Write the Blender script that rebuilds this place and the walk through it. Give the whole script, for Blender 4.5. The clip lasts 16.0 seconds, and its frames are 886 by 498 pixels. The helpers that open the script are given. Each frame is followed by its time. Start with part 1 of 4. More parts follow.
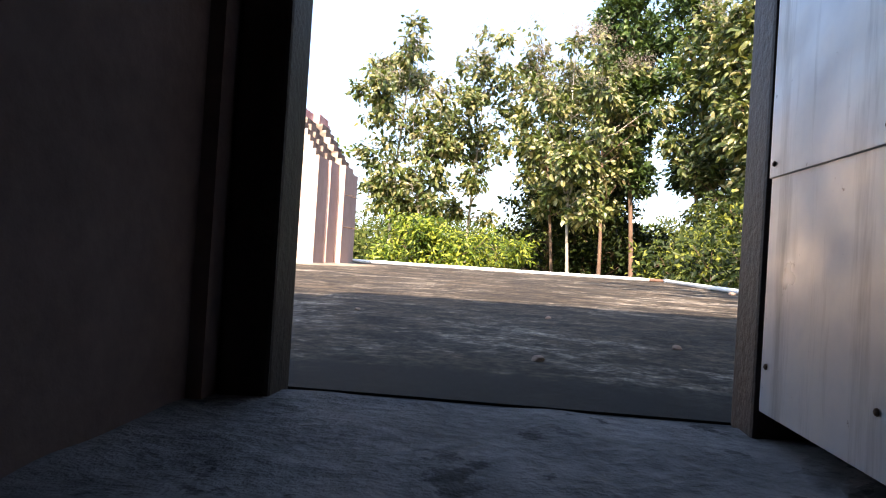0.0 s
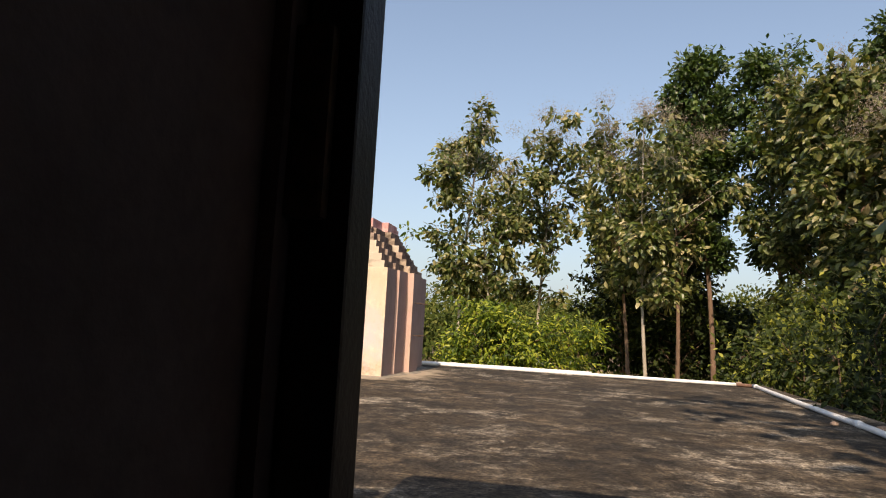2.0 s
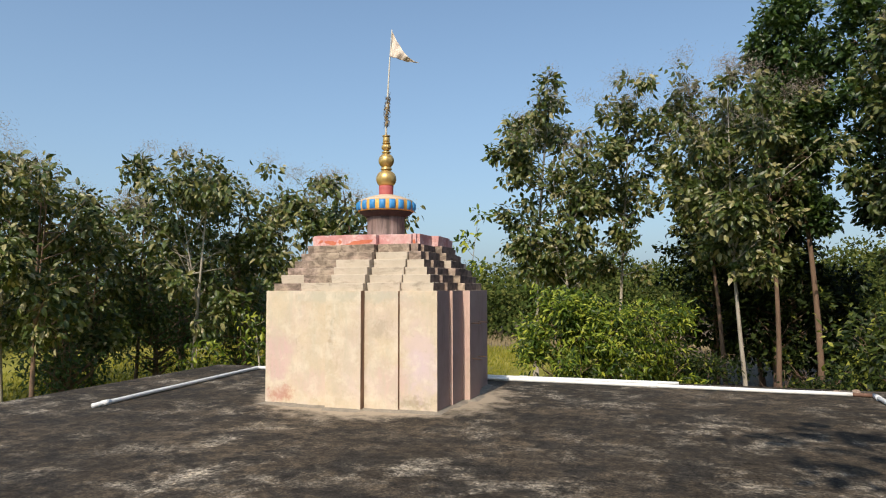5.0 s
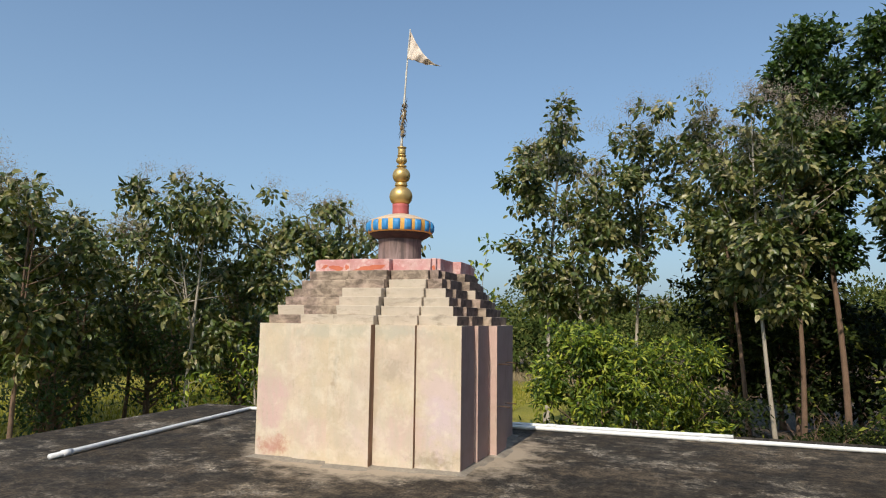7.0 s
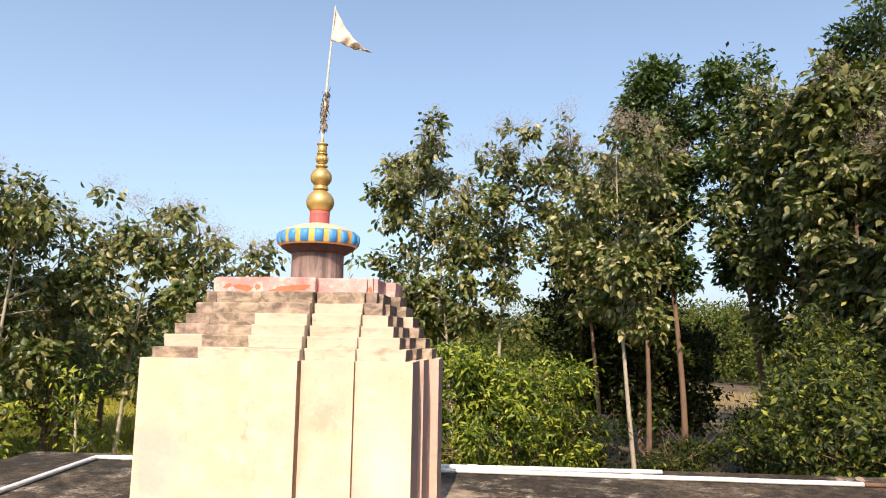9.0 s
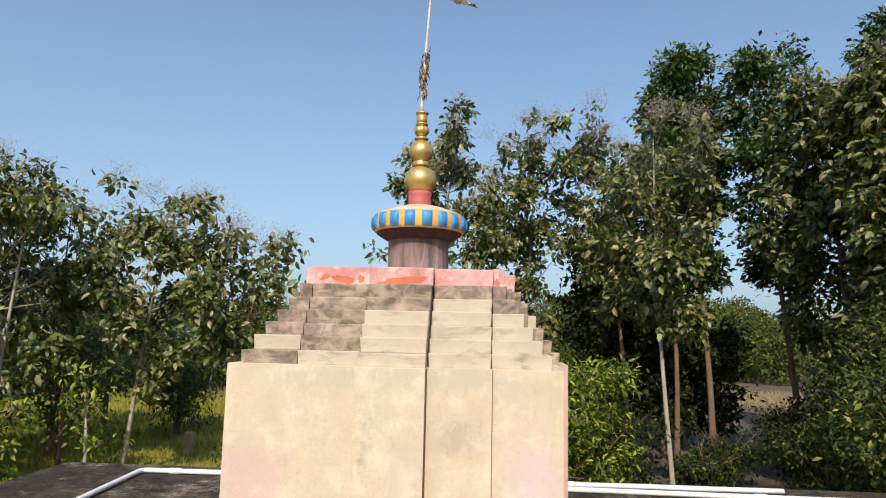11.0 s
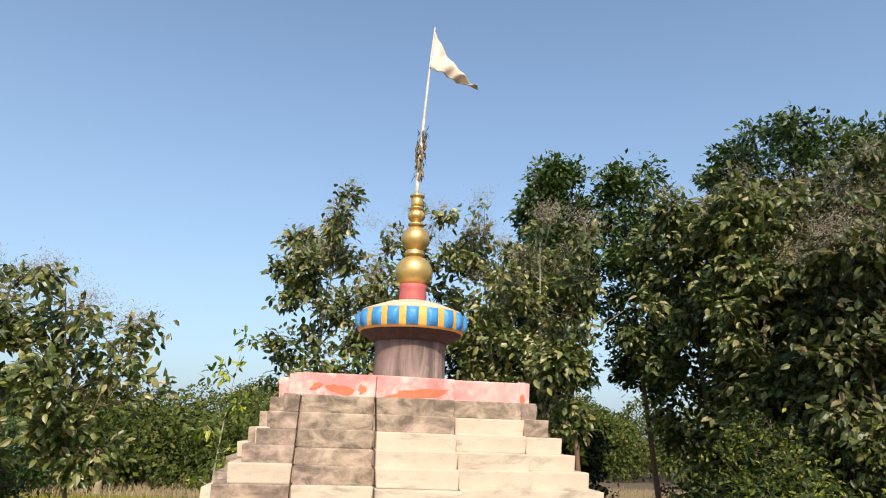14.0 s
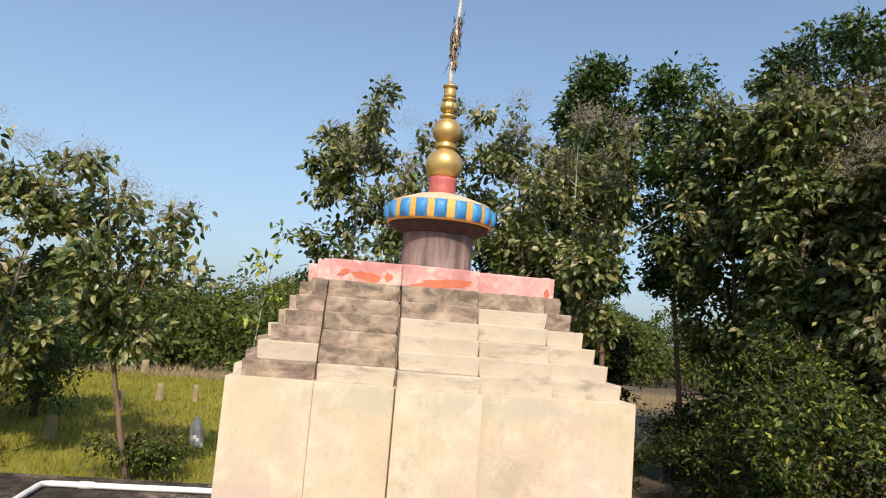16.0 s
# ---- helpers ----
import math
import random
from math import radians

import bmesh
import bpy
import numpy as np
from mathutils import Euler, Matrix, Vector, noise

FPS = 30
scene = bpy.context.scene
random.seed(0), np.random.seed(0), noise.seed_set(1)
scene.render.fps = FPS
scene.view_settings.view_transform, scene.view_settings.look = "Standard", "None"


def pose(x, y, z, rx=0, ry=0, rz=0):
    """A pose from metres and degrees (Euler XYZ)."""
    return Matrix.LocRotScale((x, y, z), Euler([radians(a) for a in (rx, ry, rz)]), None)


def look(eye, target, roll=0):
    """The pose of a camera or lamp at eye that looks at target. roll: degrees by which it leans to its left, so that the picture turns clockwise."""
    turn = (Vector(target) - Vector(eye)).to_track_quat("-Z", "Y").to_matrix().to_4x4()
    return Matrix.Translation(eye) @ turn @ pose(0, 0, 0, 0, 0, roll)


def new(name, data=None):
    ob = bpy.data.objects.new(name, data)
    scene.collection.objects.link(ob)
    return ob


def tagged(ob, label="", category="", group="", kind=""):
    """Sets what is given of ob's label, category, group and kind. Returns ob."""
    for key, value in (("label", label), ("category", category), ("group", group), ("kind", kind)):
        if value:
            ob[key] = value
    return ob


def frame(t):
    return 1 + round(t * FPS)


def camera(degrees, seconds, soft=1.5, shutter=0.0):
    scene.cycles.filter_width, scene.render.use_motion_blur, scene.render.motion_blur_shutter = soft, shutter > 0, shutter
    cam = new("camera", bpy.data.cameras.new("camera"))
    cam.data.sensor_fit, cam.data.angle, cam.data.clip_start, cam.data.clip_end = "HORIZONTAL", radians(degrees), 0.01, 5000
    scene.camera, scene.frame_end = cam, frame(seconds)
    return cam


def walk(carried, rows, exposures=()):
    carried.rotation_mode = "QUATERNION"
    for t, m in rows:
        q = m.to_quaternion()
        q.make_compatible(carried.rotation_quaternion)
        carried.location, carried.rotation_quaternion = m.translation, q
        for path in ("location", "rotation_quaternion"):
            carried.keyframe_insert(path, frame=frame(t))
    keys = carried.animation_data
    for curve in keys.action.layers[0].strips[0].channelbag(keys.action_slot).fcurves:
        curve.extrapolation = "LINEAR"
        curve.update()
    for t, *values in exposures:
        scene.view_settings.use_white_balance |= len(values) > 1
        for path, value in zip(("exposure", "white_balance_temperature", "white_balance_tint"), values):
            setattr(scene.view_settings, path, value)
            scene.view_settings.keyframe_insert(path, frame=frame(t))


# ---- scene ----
cam = camera(67.5, 16.0, soft=1.1)
PATH = [
    (0, (0.808, -0.268, 0.218), (0.63, 1.724, 0.237), 3.6),
    (0.5, (0.801, -0.248, 0.378), (0.551, 1.735, 0.442), 4.7),
    (1, (0.800, -0.220, 0.545), (0.482, 1.749, 0.691), 4.6),
    (1.5, (0.800, -0.220, 0.664), (0.406, 1.730, 0.868), 4.2),
    (2, (0.776, -0.150, 0.758), (0.380, 1.799, 0.971), 3.1),
    (2.5, (0.757, -0.060, 0.921), (0.472, 1.915, 1.056), 3.2),
    (3, (0.815, 0.060, 1.027), (0.580, 2.039, 1.194), 3.4),
    (3.5, (0.823, 0.176, 1.135), (0.608, 2.16, 1.27), 3.5),
    (4, (0.838, 0.375, 1.244), (0.623, 2.357, 1.427), 3.7),
    (4.5, (0.818, 0.563, 1.305), (0.455, 2.513, 1.559), 2.5),
    (5, (0.9, 0.742, 1.418), (0.269, 2.636, 1.535), -0.1),
    (5.2, (0.875, 0.866, 1.426), (0.209, 2.747, 1.558), -0.9),
    (7.3, (0.18, 1.925, 1.448), (-0.431, 3.815, 1.677), 1.5),
    (7.5, (0.091, 2.033, 1.453), (-0.484, 3.934, 1.697), 1.6),
    (8, (-0.233, 2.228, 1.473), (-0.652, 4.166, 1.74), 1.6),
    (8.5, (-0.554, 2.376, 1.514), (-0.67, 4.364, 1.701), 0.7),
    (9, (-0.906, 2.63, 1.592), (-1.067, 4.607, 1.854), 0.9),
    (9.2, (-1.037, 2.714, 1.62), (-1.242, 4.685, 1.888), 1.1),
    (11.5, (-2.331, 3.723, 1.627), (-2.414, 5.706, 1.871), 1.5),
    (12, (-2.638, 3.945, 1.649), (-2.547, 5.929, 1.89), 2.6),
    (12.5, (-2.852, 4.085, 1.697), (-2.629, 6.06, 1.921), 2.0),
    (13, (-2.923, 4.264, 1.738), (-2.704, 6.24, 1.958), 0.6),
    (13.5, (-3.057, 4.253, 1.775), (-2.756, 6.196, 2.142), 1.3),
    (14, (-3.141, 4.231, 1.792), (-2.858, 6.14, 2.314), 2.1),
    (14.5, (-3.125, 4.247, 1.804), (-2.877, 6.136, 2.411), 2.9),
    (15, (-3.114, 4.245, 1.795), (-2.877, 6.122, 2.444), 3.4),
    (15.5, (-3.104, 4.258, 1.776), (-2.876, 6.167, 2.327), 3.5),
    (16, (-3.093, 4.266, 1.735), (-2.889, 6.242, 1.965), 4.7),
]
walk(cam, [(t, look(eye, aim, roll)) for t, eye, aim, roll in PATH],
     [(0, 1.74, 7300, 22), (0.5, 1.0, 7350, 24), (1, 0.62, 7900, 24), (1.5, 0.45, 8300, 22), (2, 0.18, 8200, 20), (2.5, 0.32, 8200, 20), (3.5, 0.69, 8000, 22), (4.2, 0.72, 7950, 20), (5, -0.12, 6800, 11),
      (7.5, -0.24, 6650, 10), (8, -0.24, 6650, 12), (8.5, 0.15, 7100, 15), (9, 0.48, 7600, 18), (9.5, 0.4, 7300, 18), (11.5, -0.08, 6800, 12), (12.5, 0.13, 6950, 14), (14, 0.25, 7050, 13), (15, -0.08, 6350, 11), (16, 0.05, 7000, 14)])

# ---- world and sun ----
SUN_EL, SUN_DX = radians(43), 0.05
world = bpy.data.worlds.new("sky")
scene.world = world
world.use_nodes = True
wn = world.node_tree
sky_tex = wn.nodes.new("ShaderNodeTexSky")
sky_tex.sky_type = "NISHITA"
sky_tex.sun_disc = False
sky_tex.sun_elevation = SUN_EL
sky_tex.sun_rotation = radians(180) + math.atan(SUN_DX)
sky_tex.altitude, sky_tex.air_density, sky_tex.dust_density, sky_tex.ozone_density = 0, 1.0, 2.0, 0.75
sky_tone = wn.nodes.new("ShaderNodeMix")
sky_tone.data_type, sky_tone.blend_type = "RGBA", "MULTIPLY"
sky_tone.inputs[0].default_value, sky_tone.inputs[7].default_value = 1.0, (0.84, 0.99, 1.06, 1)
wn.links.new(sky_tex.outputs[0], sky_tone.inputs[6])
haze = wn.nodes.new("ShaderNodeMix")
haze.data_type = "RGBA"
haze.inputs[7].default_value = (1.95, 2.9, 4.3, 1)
# haze thins with the height above the horizon
up_xyz = wn.nodes.new("ShaderNodeSeparateXYZ")
wn.links.new(wn.nodes.new("ShaderNodeTexCoord").outputs["Generated"], up_xyz.inputs[0])
thin = []
for op, k in (("SUBTRACT", None), ("MAXIMUM", 0.0), ("POWER", 2.2), ("MULTIPLY", 0.62)):
    nd = wn.nodes.new("ShaderNodeMath")
    nd.operation, nd.use_clamp = op, op == "SUBTRACT"
    if k is None:
        nd.inputs[0].default_value = 1.0
        wn.links.new(up_xyz.outputs["Z"], nd.inputs[1])
    else:
        wn.links.new(thin[-1], nd.inputs[0])
        nd.inputs[1].default_value = k
    thin.append(nd.outputs[0])
wn.links.new(thin[-1], haze.inputs[0])
wn.links.new(sky_tone.outputs[2], haze.inputs[6])
wn.links.new(haze.outputs[2], wn.nodes["Background"].inputs[0])
wn.nodes["Background"].inputs[1].default_value = 0.175
sun = new("sun", bpy.data.lights.new("sun", "SUN"))
sun.data.energy, sun.data.angle, sun.data.color = 4.7, radians(0.55), (1.0, 0.92, 0.79)
sun.matrix_world = look((-SUN_DX * 30, -30, 30 * math.tan(SUN_EL)), (0, 0, 0))


# ---- materials ----
def ramp(nt, fac, stops):
    r = nt.nodes.new("ShaderNodeValToRGB")
    els = r.color_ramp.elements
    while len(els) < len(stops):
        els.new(0.5)
    for e, (p, c) in zip(els, stops):
        e.position, e.color = p, (*c, 1)
    nt.links.new(fac, r.inputs[0])
    return r.outputs[0]


def noise_tex(nt, scale, detail=6, rough=0.6, stretch=None, distort=0.0):
    co = nt.nodes.new("ShaderNodeTexCoord").outputs["Object"]
    if stretch:
        m = nt.nodes.new("ShaderNodeMapping")
        m.inputs["Scale"].default_value = stretch
        nt.links.new(co, m.inputs[0])
        co = m.outputs[0]
    n = nt.nodes.new("ShaderNodeTexNoise")
    n.inputs["Scale"].default_value, n.inputs["Detail"].default_value = scale, detail
    n.inputs["Roughness"].default_value, n.inputs["Distortion"].default_value = rough, distort
    nt.links.new(co, n.inputs["Vector"])
    return n.outputs["Fac"]


def mix(nt, fac, a, b, mode="MIX"):
    m = nt.nodes.new("ShaderNodeMix")
    m.data_type, m.blend_type = "RGBA", mode
    for sock, v in ((m.inputs[0], fac), (m.inputs[6], a), (m.inputs[7], b)):
        if isinstance(v, (int, float)):
            sock.default_value = v
        elif isinstance(v, tuple):
            sock.default_value = (*v, 1)
        else:
            nt.links.new(v, sock)
    return m.outputs[2]


def scalar(nt, op, a, b):
    m = nt.nodes.new("ShaderNodeMath")
    m.operation = op
    for sock, v in zip(m.inputs, (a, b)):
        if isinstance(v, (int, float)):
            sock.default_value = v
        else:
            nt.links.new(v, sock)
    return m.outputs[0]


def start(name, rough=0.8, metal=0.0):
    m = bpy.data.materials.new(name)
    m.use_nodes = True
    nt = m.node_tree
    p = nt.nodes["Principled BSDF"]
    p.inputs["Roughness"].default_value, p.inputs["Metallic"].default_value = rough, metal
    return m, nt, p


def bump(nt, p, height, strength=0.3, distance=0.01):
    b = nt.nodes.new("ShaderNodeBump")
    b.inputs["Strength"].default_value, b.inputs["Distance"].default_value = strength, distance
    nt.links.new(height, b.inputs["Height"])
    nt.links.new(b.outputs[0], p.inputs["Normal"])


def mottled(name, dark, light, scale=6, rough=0.85, metal=0.0, fine=60, amount=0.35, relief=0.3, stretch=None, distance=0.006):
    """Two scales of variation between two colours, with a fine relief."""
    m, nt, p = start(name, rough, metal)
    big = ramp(nt, noise_tex(nt, scale, stretch=stretch), [(0.35, dark), (0.65, light)])
    small = noise_tex(nt, fine, 5)
    nt.links.new(mix(nt, amount, big, ramp(nt, small, [(0.3, dark), (0.7, light)])), p.inputs["Base Color"])
    bump(nt, p, small, relief, distance)
    return m


def plaster(name, base, patch, grime, pink=0.4, dirt=(0.56, 0.72), streak=0.5, run=(2.2, 2.2, 0.28)):
    """Limewashed plaster with faded patches, rain streaks and grime."""
    m, nt, p = start(name, 0.88)
    col = mix(nt, ramp(nt, noise_tex(nt, 1.9, 4), [(0.42, (0, 0, 0)), (0.68, (pink, pink, pink))]), base, patch)
    cloud = ramp(nt, noise_tex(nt, 4.5, 8, 0.7), [(0.3, (0.80, 0.79, 0.76)), (0.6, (1, 1, 1))])
    col = mix(nt, 0.8, col, cloud, "MULTIPLY")
    st = ramp(nt, noise_tex(nt, 5.0, 6, 0.65, run, 0.5), [(dirt[0], (0, 0, 0)), (dirt[1], (streak, streak, streak))])
    col = mix(nt, st, col, grime)
    spots = ramp(nt, noise_tex(nt, 34, 5, 0.7), [(0.62, (0, 0, 0)), (0.74, (0.35, 0.35, 0.35))])
    col = mix(nt, spots, col, grime)
    nt.links.new(col, p.inputs["Base Color"])
    bump(nt, p, noise_tex(nt, 45, 8, 0.7), 0.35, 0.006)
    return m


def leafy(name, stops, rough=0.40, through_light=0.2, gloss=0.5):
    """Leaves: every leaf its own tone, some light let through."""
    m, nt, p = start(name, rough)
    isl = nt.nodes.new("ShaderNodeNewGeometry").outputs["Random Per Island"]
    col = ramp(nt, isl, stops)
    col = mix(nt, 0.5, col, ramp(nt, noise_tex(nt, 0.5, 3), [(0.3, (0.75, 0.75, 0.72)), (0.7, (1, 1, 1))]), "MULTIPLY")
    nt.links.new(col, p.inputs["Base Color"])
    p.inputs["Specular IOR Level"].default_value = gloss
    tr = nt.nodes.new("ShaderNodeBsdfTranslucent")
    nt.links.new(mix(nt, 1.0, col, (1.25, 1.3, 0.55), "MULTIPLY"), tr.inputs["Color"])
    ms = nt.nodes.new("ShaderNodeMixShader")
    ms.inputs[0].default_value = through_light
    nt.links.new(p.outputs[0], ms.inputs[1])
    nt.links.new(tr.outputs[0], ms.inputs[2])
    nt.links.new(ms.outputs[0], nt.nodes["Material Output"].inputs["Surface"])
    return m


def roof_material():
    """Old roof screed, blackened by algae, with worn pale patches."""
    m, nt, p = start("blackened_screed", 0.92)
    p.inputs["Specular IOR Level"].default_value = 0.2
    wide = noise_tex(nt, 0.55, 5, 0.6)
    patch = noise_tex(nt, 1.7, 14, 0.78)
    speck = noise_tex(nt, 22, 10, 0.8)
    grit = noise_tex(nt, 110, 4, 0.7)
    col = ramp(nt, wide, [(0.3, (0.028, 0.023, 0.017)), (0.5, (0.052, 0.041, 0.030)), (0.7, (0.115, 0.090, 0.064))])
    worn = scalar(nt, "MULTIPLY", ramp(nt, patch, [(0.48, (0, 0, 0)), (0.57, (1, 1, 1))]), ramp(nt, speck, [(0.42, (0, 0, 0)), (0.54, (1, 1, 1))]))
    worn = scalar(nt, "MULTIPLY", worn, ramp(nt, noise_tex(nt, 0.7, 4), [(0.45, (0.09, 0.09, 0.09)), (0.60, (1, 1, 1))]))
    col = mix(nt, worn, col, ramp(nt, grit, [(0.35, (0.24, 0.21, 0.17)), (0.65, (0.48, 0.43, 0.36))]))
    moss = ramp(nt, noise_tex(nt, 2.3, 12, 0.75), [(0.49, (0, 0, 0)), (0.56, (0.85, 0.85, 0.85))])
    col = mix(nt, moss, col, ramp(nt, grit, [(0.35, (0.012, 0.011, 0.010)), (0.7, (0.045, 0.040, 0.034))]))
    col = mix(nt, ramp(nt, speck, [(0.64, (0, 0, 0)), (0.70, (0.8, 0.8, 0.8))]), col, (0.34, 0.31, 0.27))
    col = mix(nt, 1.0, col, ramp(nt, noise_tex(nt, 8, 10, 0.75), [(0.38, (0.42, 0.40, 0.38)), (0.5, (1, 1, 1)), (0.62, (1.75, 1.68, 1.55))]), "MULTIPLY")
    col = mix(nt, 1.0, col, ramp(nt, noise_tex(nt, 42, 5, 0.7), [(0.36, (0.45, 0.44, 0.42)), (0.52, (1, 1, 1)), (0.66, (1.8, 1.72, 1.6))]), "MULTIPLY")
    co = nt.nodes.new("ShaderNodeTexCoord").outputs["Object"]
    mp = nt.nodes.new("ShaderNodeMapping")
    mp.vector_type = "TEXTURE"
    mp.inputs["Location"].default_value, mp.inputs["Scale"].default_value = (-2.62, 8.95, 0), (1.75, 1.75, 50)
    nt.links.new(co, mp.inputs[0])
    ln = nt.nodes.new("ShaderNodeVectorMath")
    ln.operation = "LENGTH"
    nt.links.new(mp.outputs[0], ln.inputs[0])
    dust = scalar(nt, "ADD", ln.outputs["Value"], scalar(nt, "MULTIPLY", scalar(nt, "SUBTRACT", noise_tex(nt, 3.0, 9, 0.7), 0.5), 0.9))
    col = mix(nt, ramp(nt, dust, [(0.78, (0.9, 0.9, 0.9)), (1.08, (0, 0, 0))]), col, (0.40, 0.325, 0.245))
    # Blacker ragged patch on the screed just outside the door.
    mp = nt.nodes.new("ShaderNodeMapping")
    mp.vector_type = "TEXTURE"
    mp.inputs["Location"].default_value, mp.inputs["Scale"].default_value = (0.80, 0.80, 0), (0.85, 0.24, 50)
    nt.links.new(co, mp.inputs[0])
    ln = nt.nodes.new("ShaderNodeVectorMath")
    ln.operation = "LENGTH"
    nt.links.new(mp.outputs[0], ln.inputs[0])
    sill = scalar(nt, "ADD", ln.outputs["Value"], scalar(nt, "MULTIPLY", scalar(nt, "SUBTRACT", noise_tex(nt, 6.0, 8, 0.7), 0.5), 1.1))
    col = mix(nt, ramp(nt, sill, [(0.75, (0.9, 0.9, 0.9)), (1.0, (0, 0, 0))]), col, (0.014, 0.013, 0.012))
    nt.links.new(col, p.inputs["Base Color"])
    bump(nt, p, scalar(nt, "ADD", patch, scalar(nt, "MULTIPLY", speck, 0.5)), 0.6, 0.012)
    return m


def ground_material():
    m, nt, p = start("meadow_grass", 0.95)
    col = ramp(nt, noise_tex(nt, 0.12, 6, 0.65), [(0.32, (0.22, 0.21, 0.026)), (0.5, (0.37, 0.33, 0.038)), (0.68, (0.47, 0.38, 0.075))])
    fine = noise_tex(nt, 9, 8, 0.8)
    col = mix(nt, 0.75, col, ramp(nt, fine, [(0.36, (0.35, 0.4, 0.2)), (0.7, (1, 1, 1))]), "MULTIPLY")
    sep = nt.nodes.new("ShaderNodeSeparateXYZ")
    nt.links.new(nt.nodes.new("ShaderNodeTexCoord").outputs["Object"], sep.inputs[0])
    far = scalar(nt, "ADD", scalar(nt, "MULTIPLY", sep.outputs["Y"], 0.01), scalar(nt, "MULTIPLY", noise_tex(nt, 0.15, 5), 0.10))
    col = mix(nt, ramp(nt, far, [(0.57, (0, 0, 0)), (0.61, (1, 1, 1))]), col, ramp(nt, fine, [(0.3, (0.13, 0.10, 0.06)), (0.7, (0.27, 0.215, 0.14))]))
    litter = scalar(nt, "ADD", scalar(nt, "MULTIPLY", sep.outputs["X"], 0.1), scalar(nt, "MULTIPLY", noise_tex(nt, 0.3, 6, 0.7), 0.6))
    col = mix(nt, ramp(nt, litter, [(0.32, (0, 0, 0)), (0.52, (1, 1, 1))]), col, ramp(nt, fine, [(0.3, (0.050, 0.036, 0.022)), (0.7, (0.16, 0.115, 0.07))]))
    nt.links.new(col, p.inputs["Base Color"])
    bump(nt, p, fine, 1.0, 0.08)
    return m


def sheet_metal():
    """Painted sheet of a door, faded blue-grey to bare, with rain streaks and scratches."""
    m, nt, p = start("faded_door_paint", 0.36, 0.30)
    col = ramp(nt, noise_tex(nt, 3.2, 7, 0.7), [(0.3, (0.48, 0.50, 0.55)), (0.55, (0.62, 0.61, 0.60)), (0.75, (0.70, 0.66, 0.60))])
    run = ramp(nt, noise_tex(nt, 7, 6, 0.7, (3, 3, 0.25)), [(0.52, (1, 1, 1)), (0.72, (0.45, 0.43, 0.42))])
    col = mix(nt, 0.9, col, run, "MULTIPLY")
    rust = ramp(nt, noise_tex(nt, 38, 6, 0.7), [(0.66, (0, 0, 0)), (0.74, (1, 1, 1))])
    col = mix(nt, rust, col, (0.09, 0.05, 0.035))
    nt.links.new(col, p.inputs["Base Color"])
    nt.links.new(ramp(nt, noise_tex(nt, 12, 6), [(0.3, (0.25, 0.25, 0.25)), (0.7, (0.5, 0.5, 0.5))]), p.inputs["Roughness"])
    bump(nt, p, noise_tex(nt, 4, 4), 0.25, 0.02)
    return m


CREAM = plaster("cream_limewash", (0.62, 0.50, 0.36), (0.60, 0.47, 0.41), (0.34, 0.25, 0.16), 0.6, (0.56, 0.76), 0.4, (1.6, 1.6, 0.4))
nt_b = CREAM.node_tree
p_b = nt_b.nodes["Principled BSDF"]
geo_b = nt_b.nodes.new("ShaderNodeTexCoord")


def damp(centre, scale, size, colour, amount):
    """A ragged wash of another colour about one place on the wall."""
    was = p_b.inputs["Base Color"].links[0].from_socket
    mp = nt_b.nodes.new("ShaderNodeMapping")
    mp.vector_type = "TEXTURE"
    mp.inputs["Location"].default_value, mp.inputs["Scale"].default_value = centre, scale
    nt_b.links.new(geo_b.outputs["Object"], mp.inputs[0])
    ln = nt_b.nodes.new("ShaderNodeVectorMath")
    ln.operation = "LENGTH"
    nt_b.links.new(mp.outputs[0], ln.inputs[0])
    edge = scalar(nt_b, "ADD", ln.outputs["Value"], scalar(nt_b, "MULTIPLY", scalar(nt_b, "SUBTRACT", noise_tex(nt_b, size, 8, 0.7), 0.5), 2.4))
    mask = ramp(nt_b, edge, [(0.35, (amount, amount, amount)), (0.95, (0, 0, 0))])
    nt_b.links.new(mix(nt_b, mask, was, colour), p_b.inputs["Base Color"])


damp((-0.92, -1.12, 0.14), (0.24, 0.3, 0.13), 16, (0.42, 0.17, 0.12), 0.75)
damp((-0.95, -1.12, 0.55), (0.22, 0.3, 0.5), 5, (0.58, 0.36, 0.36), 0.6)
damp((0.42, -1.16, 0.95), (0.14, 0.3, 0.16), 12, (0.36, 0.29, 0.22), 0.55)
damp((0.85, -1.12, 0.10), (0.30, 0.3, 0.10), 18, (0.30, 0.23, 0.16), 0.7)
damp((0.90, -1.12, 0.70), (0.22, 0.3, 0.40), 5, (0.62, 0.47, 0.46), 0.6)
damp((-0.45, -1.15, 0.30), (0.35, 0.3, 0.22), 4, (0.60, 0.42, 0.38), 0.5)
damp((0.55, -1.15, 0.35), (0.30, 0.3, 0.30), 5, (0.58, 0.40, 0.37), 0.5)
damp((0.0, -1.16, 1.32), (1.15, 0.3, 0.10), 5, (0.44, 0.42, 0.34), 0.6)
damp((0.95, -1.12, 0.45), (0.28, 0.3, 0.35), 7, (0.60, 0.47, 0.50), 0.6)
damp((-0.15, -1.25, 0.85), (0.05, 0.3, 0.30), 9, (0.36, 0.26, 0.18), 0.6)
BLOCK_CLEAN = plaster("cream_block_limewash", (0.53, 0.45, 0.36), (0.56, 0.42, 0.34), (0.20, 0.16, 0.12), 0.25, (0.54, 0.70), 0.6, (0.8, 0.8, 2.4))
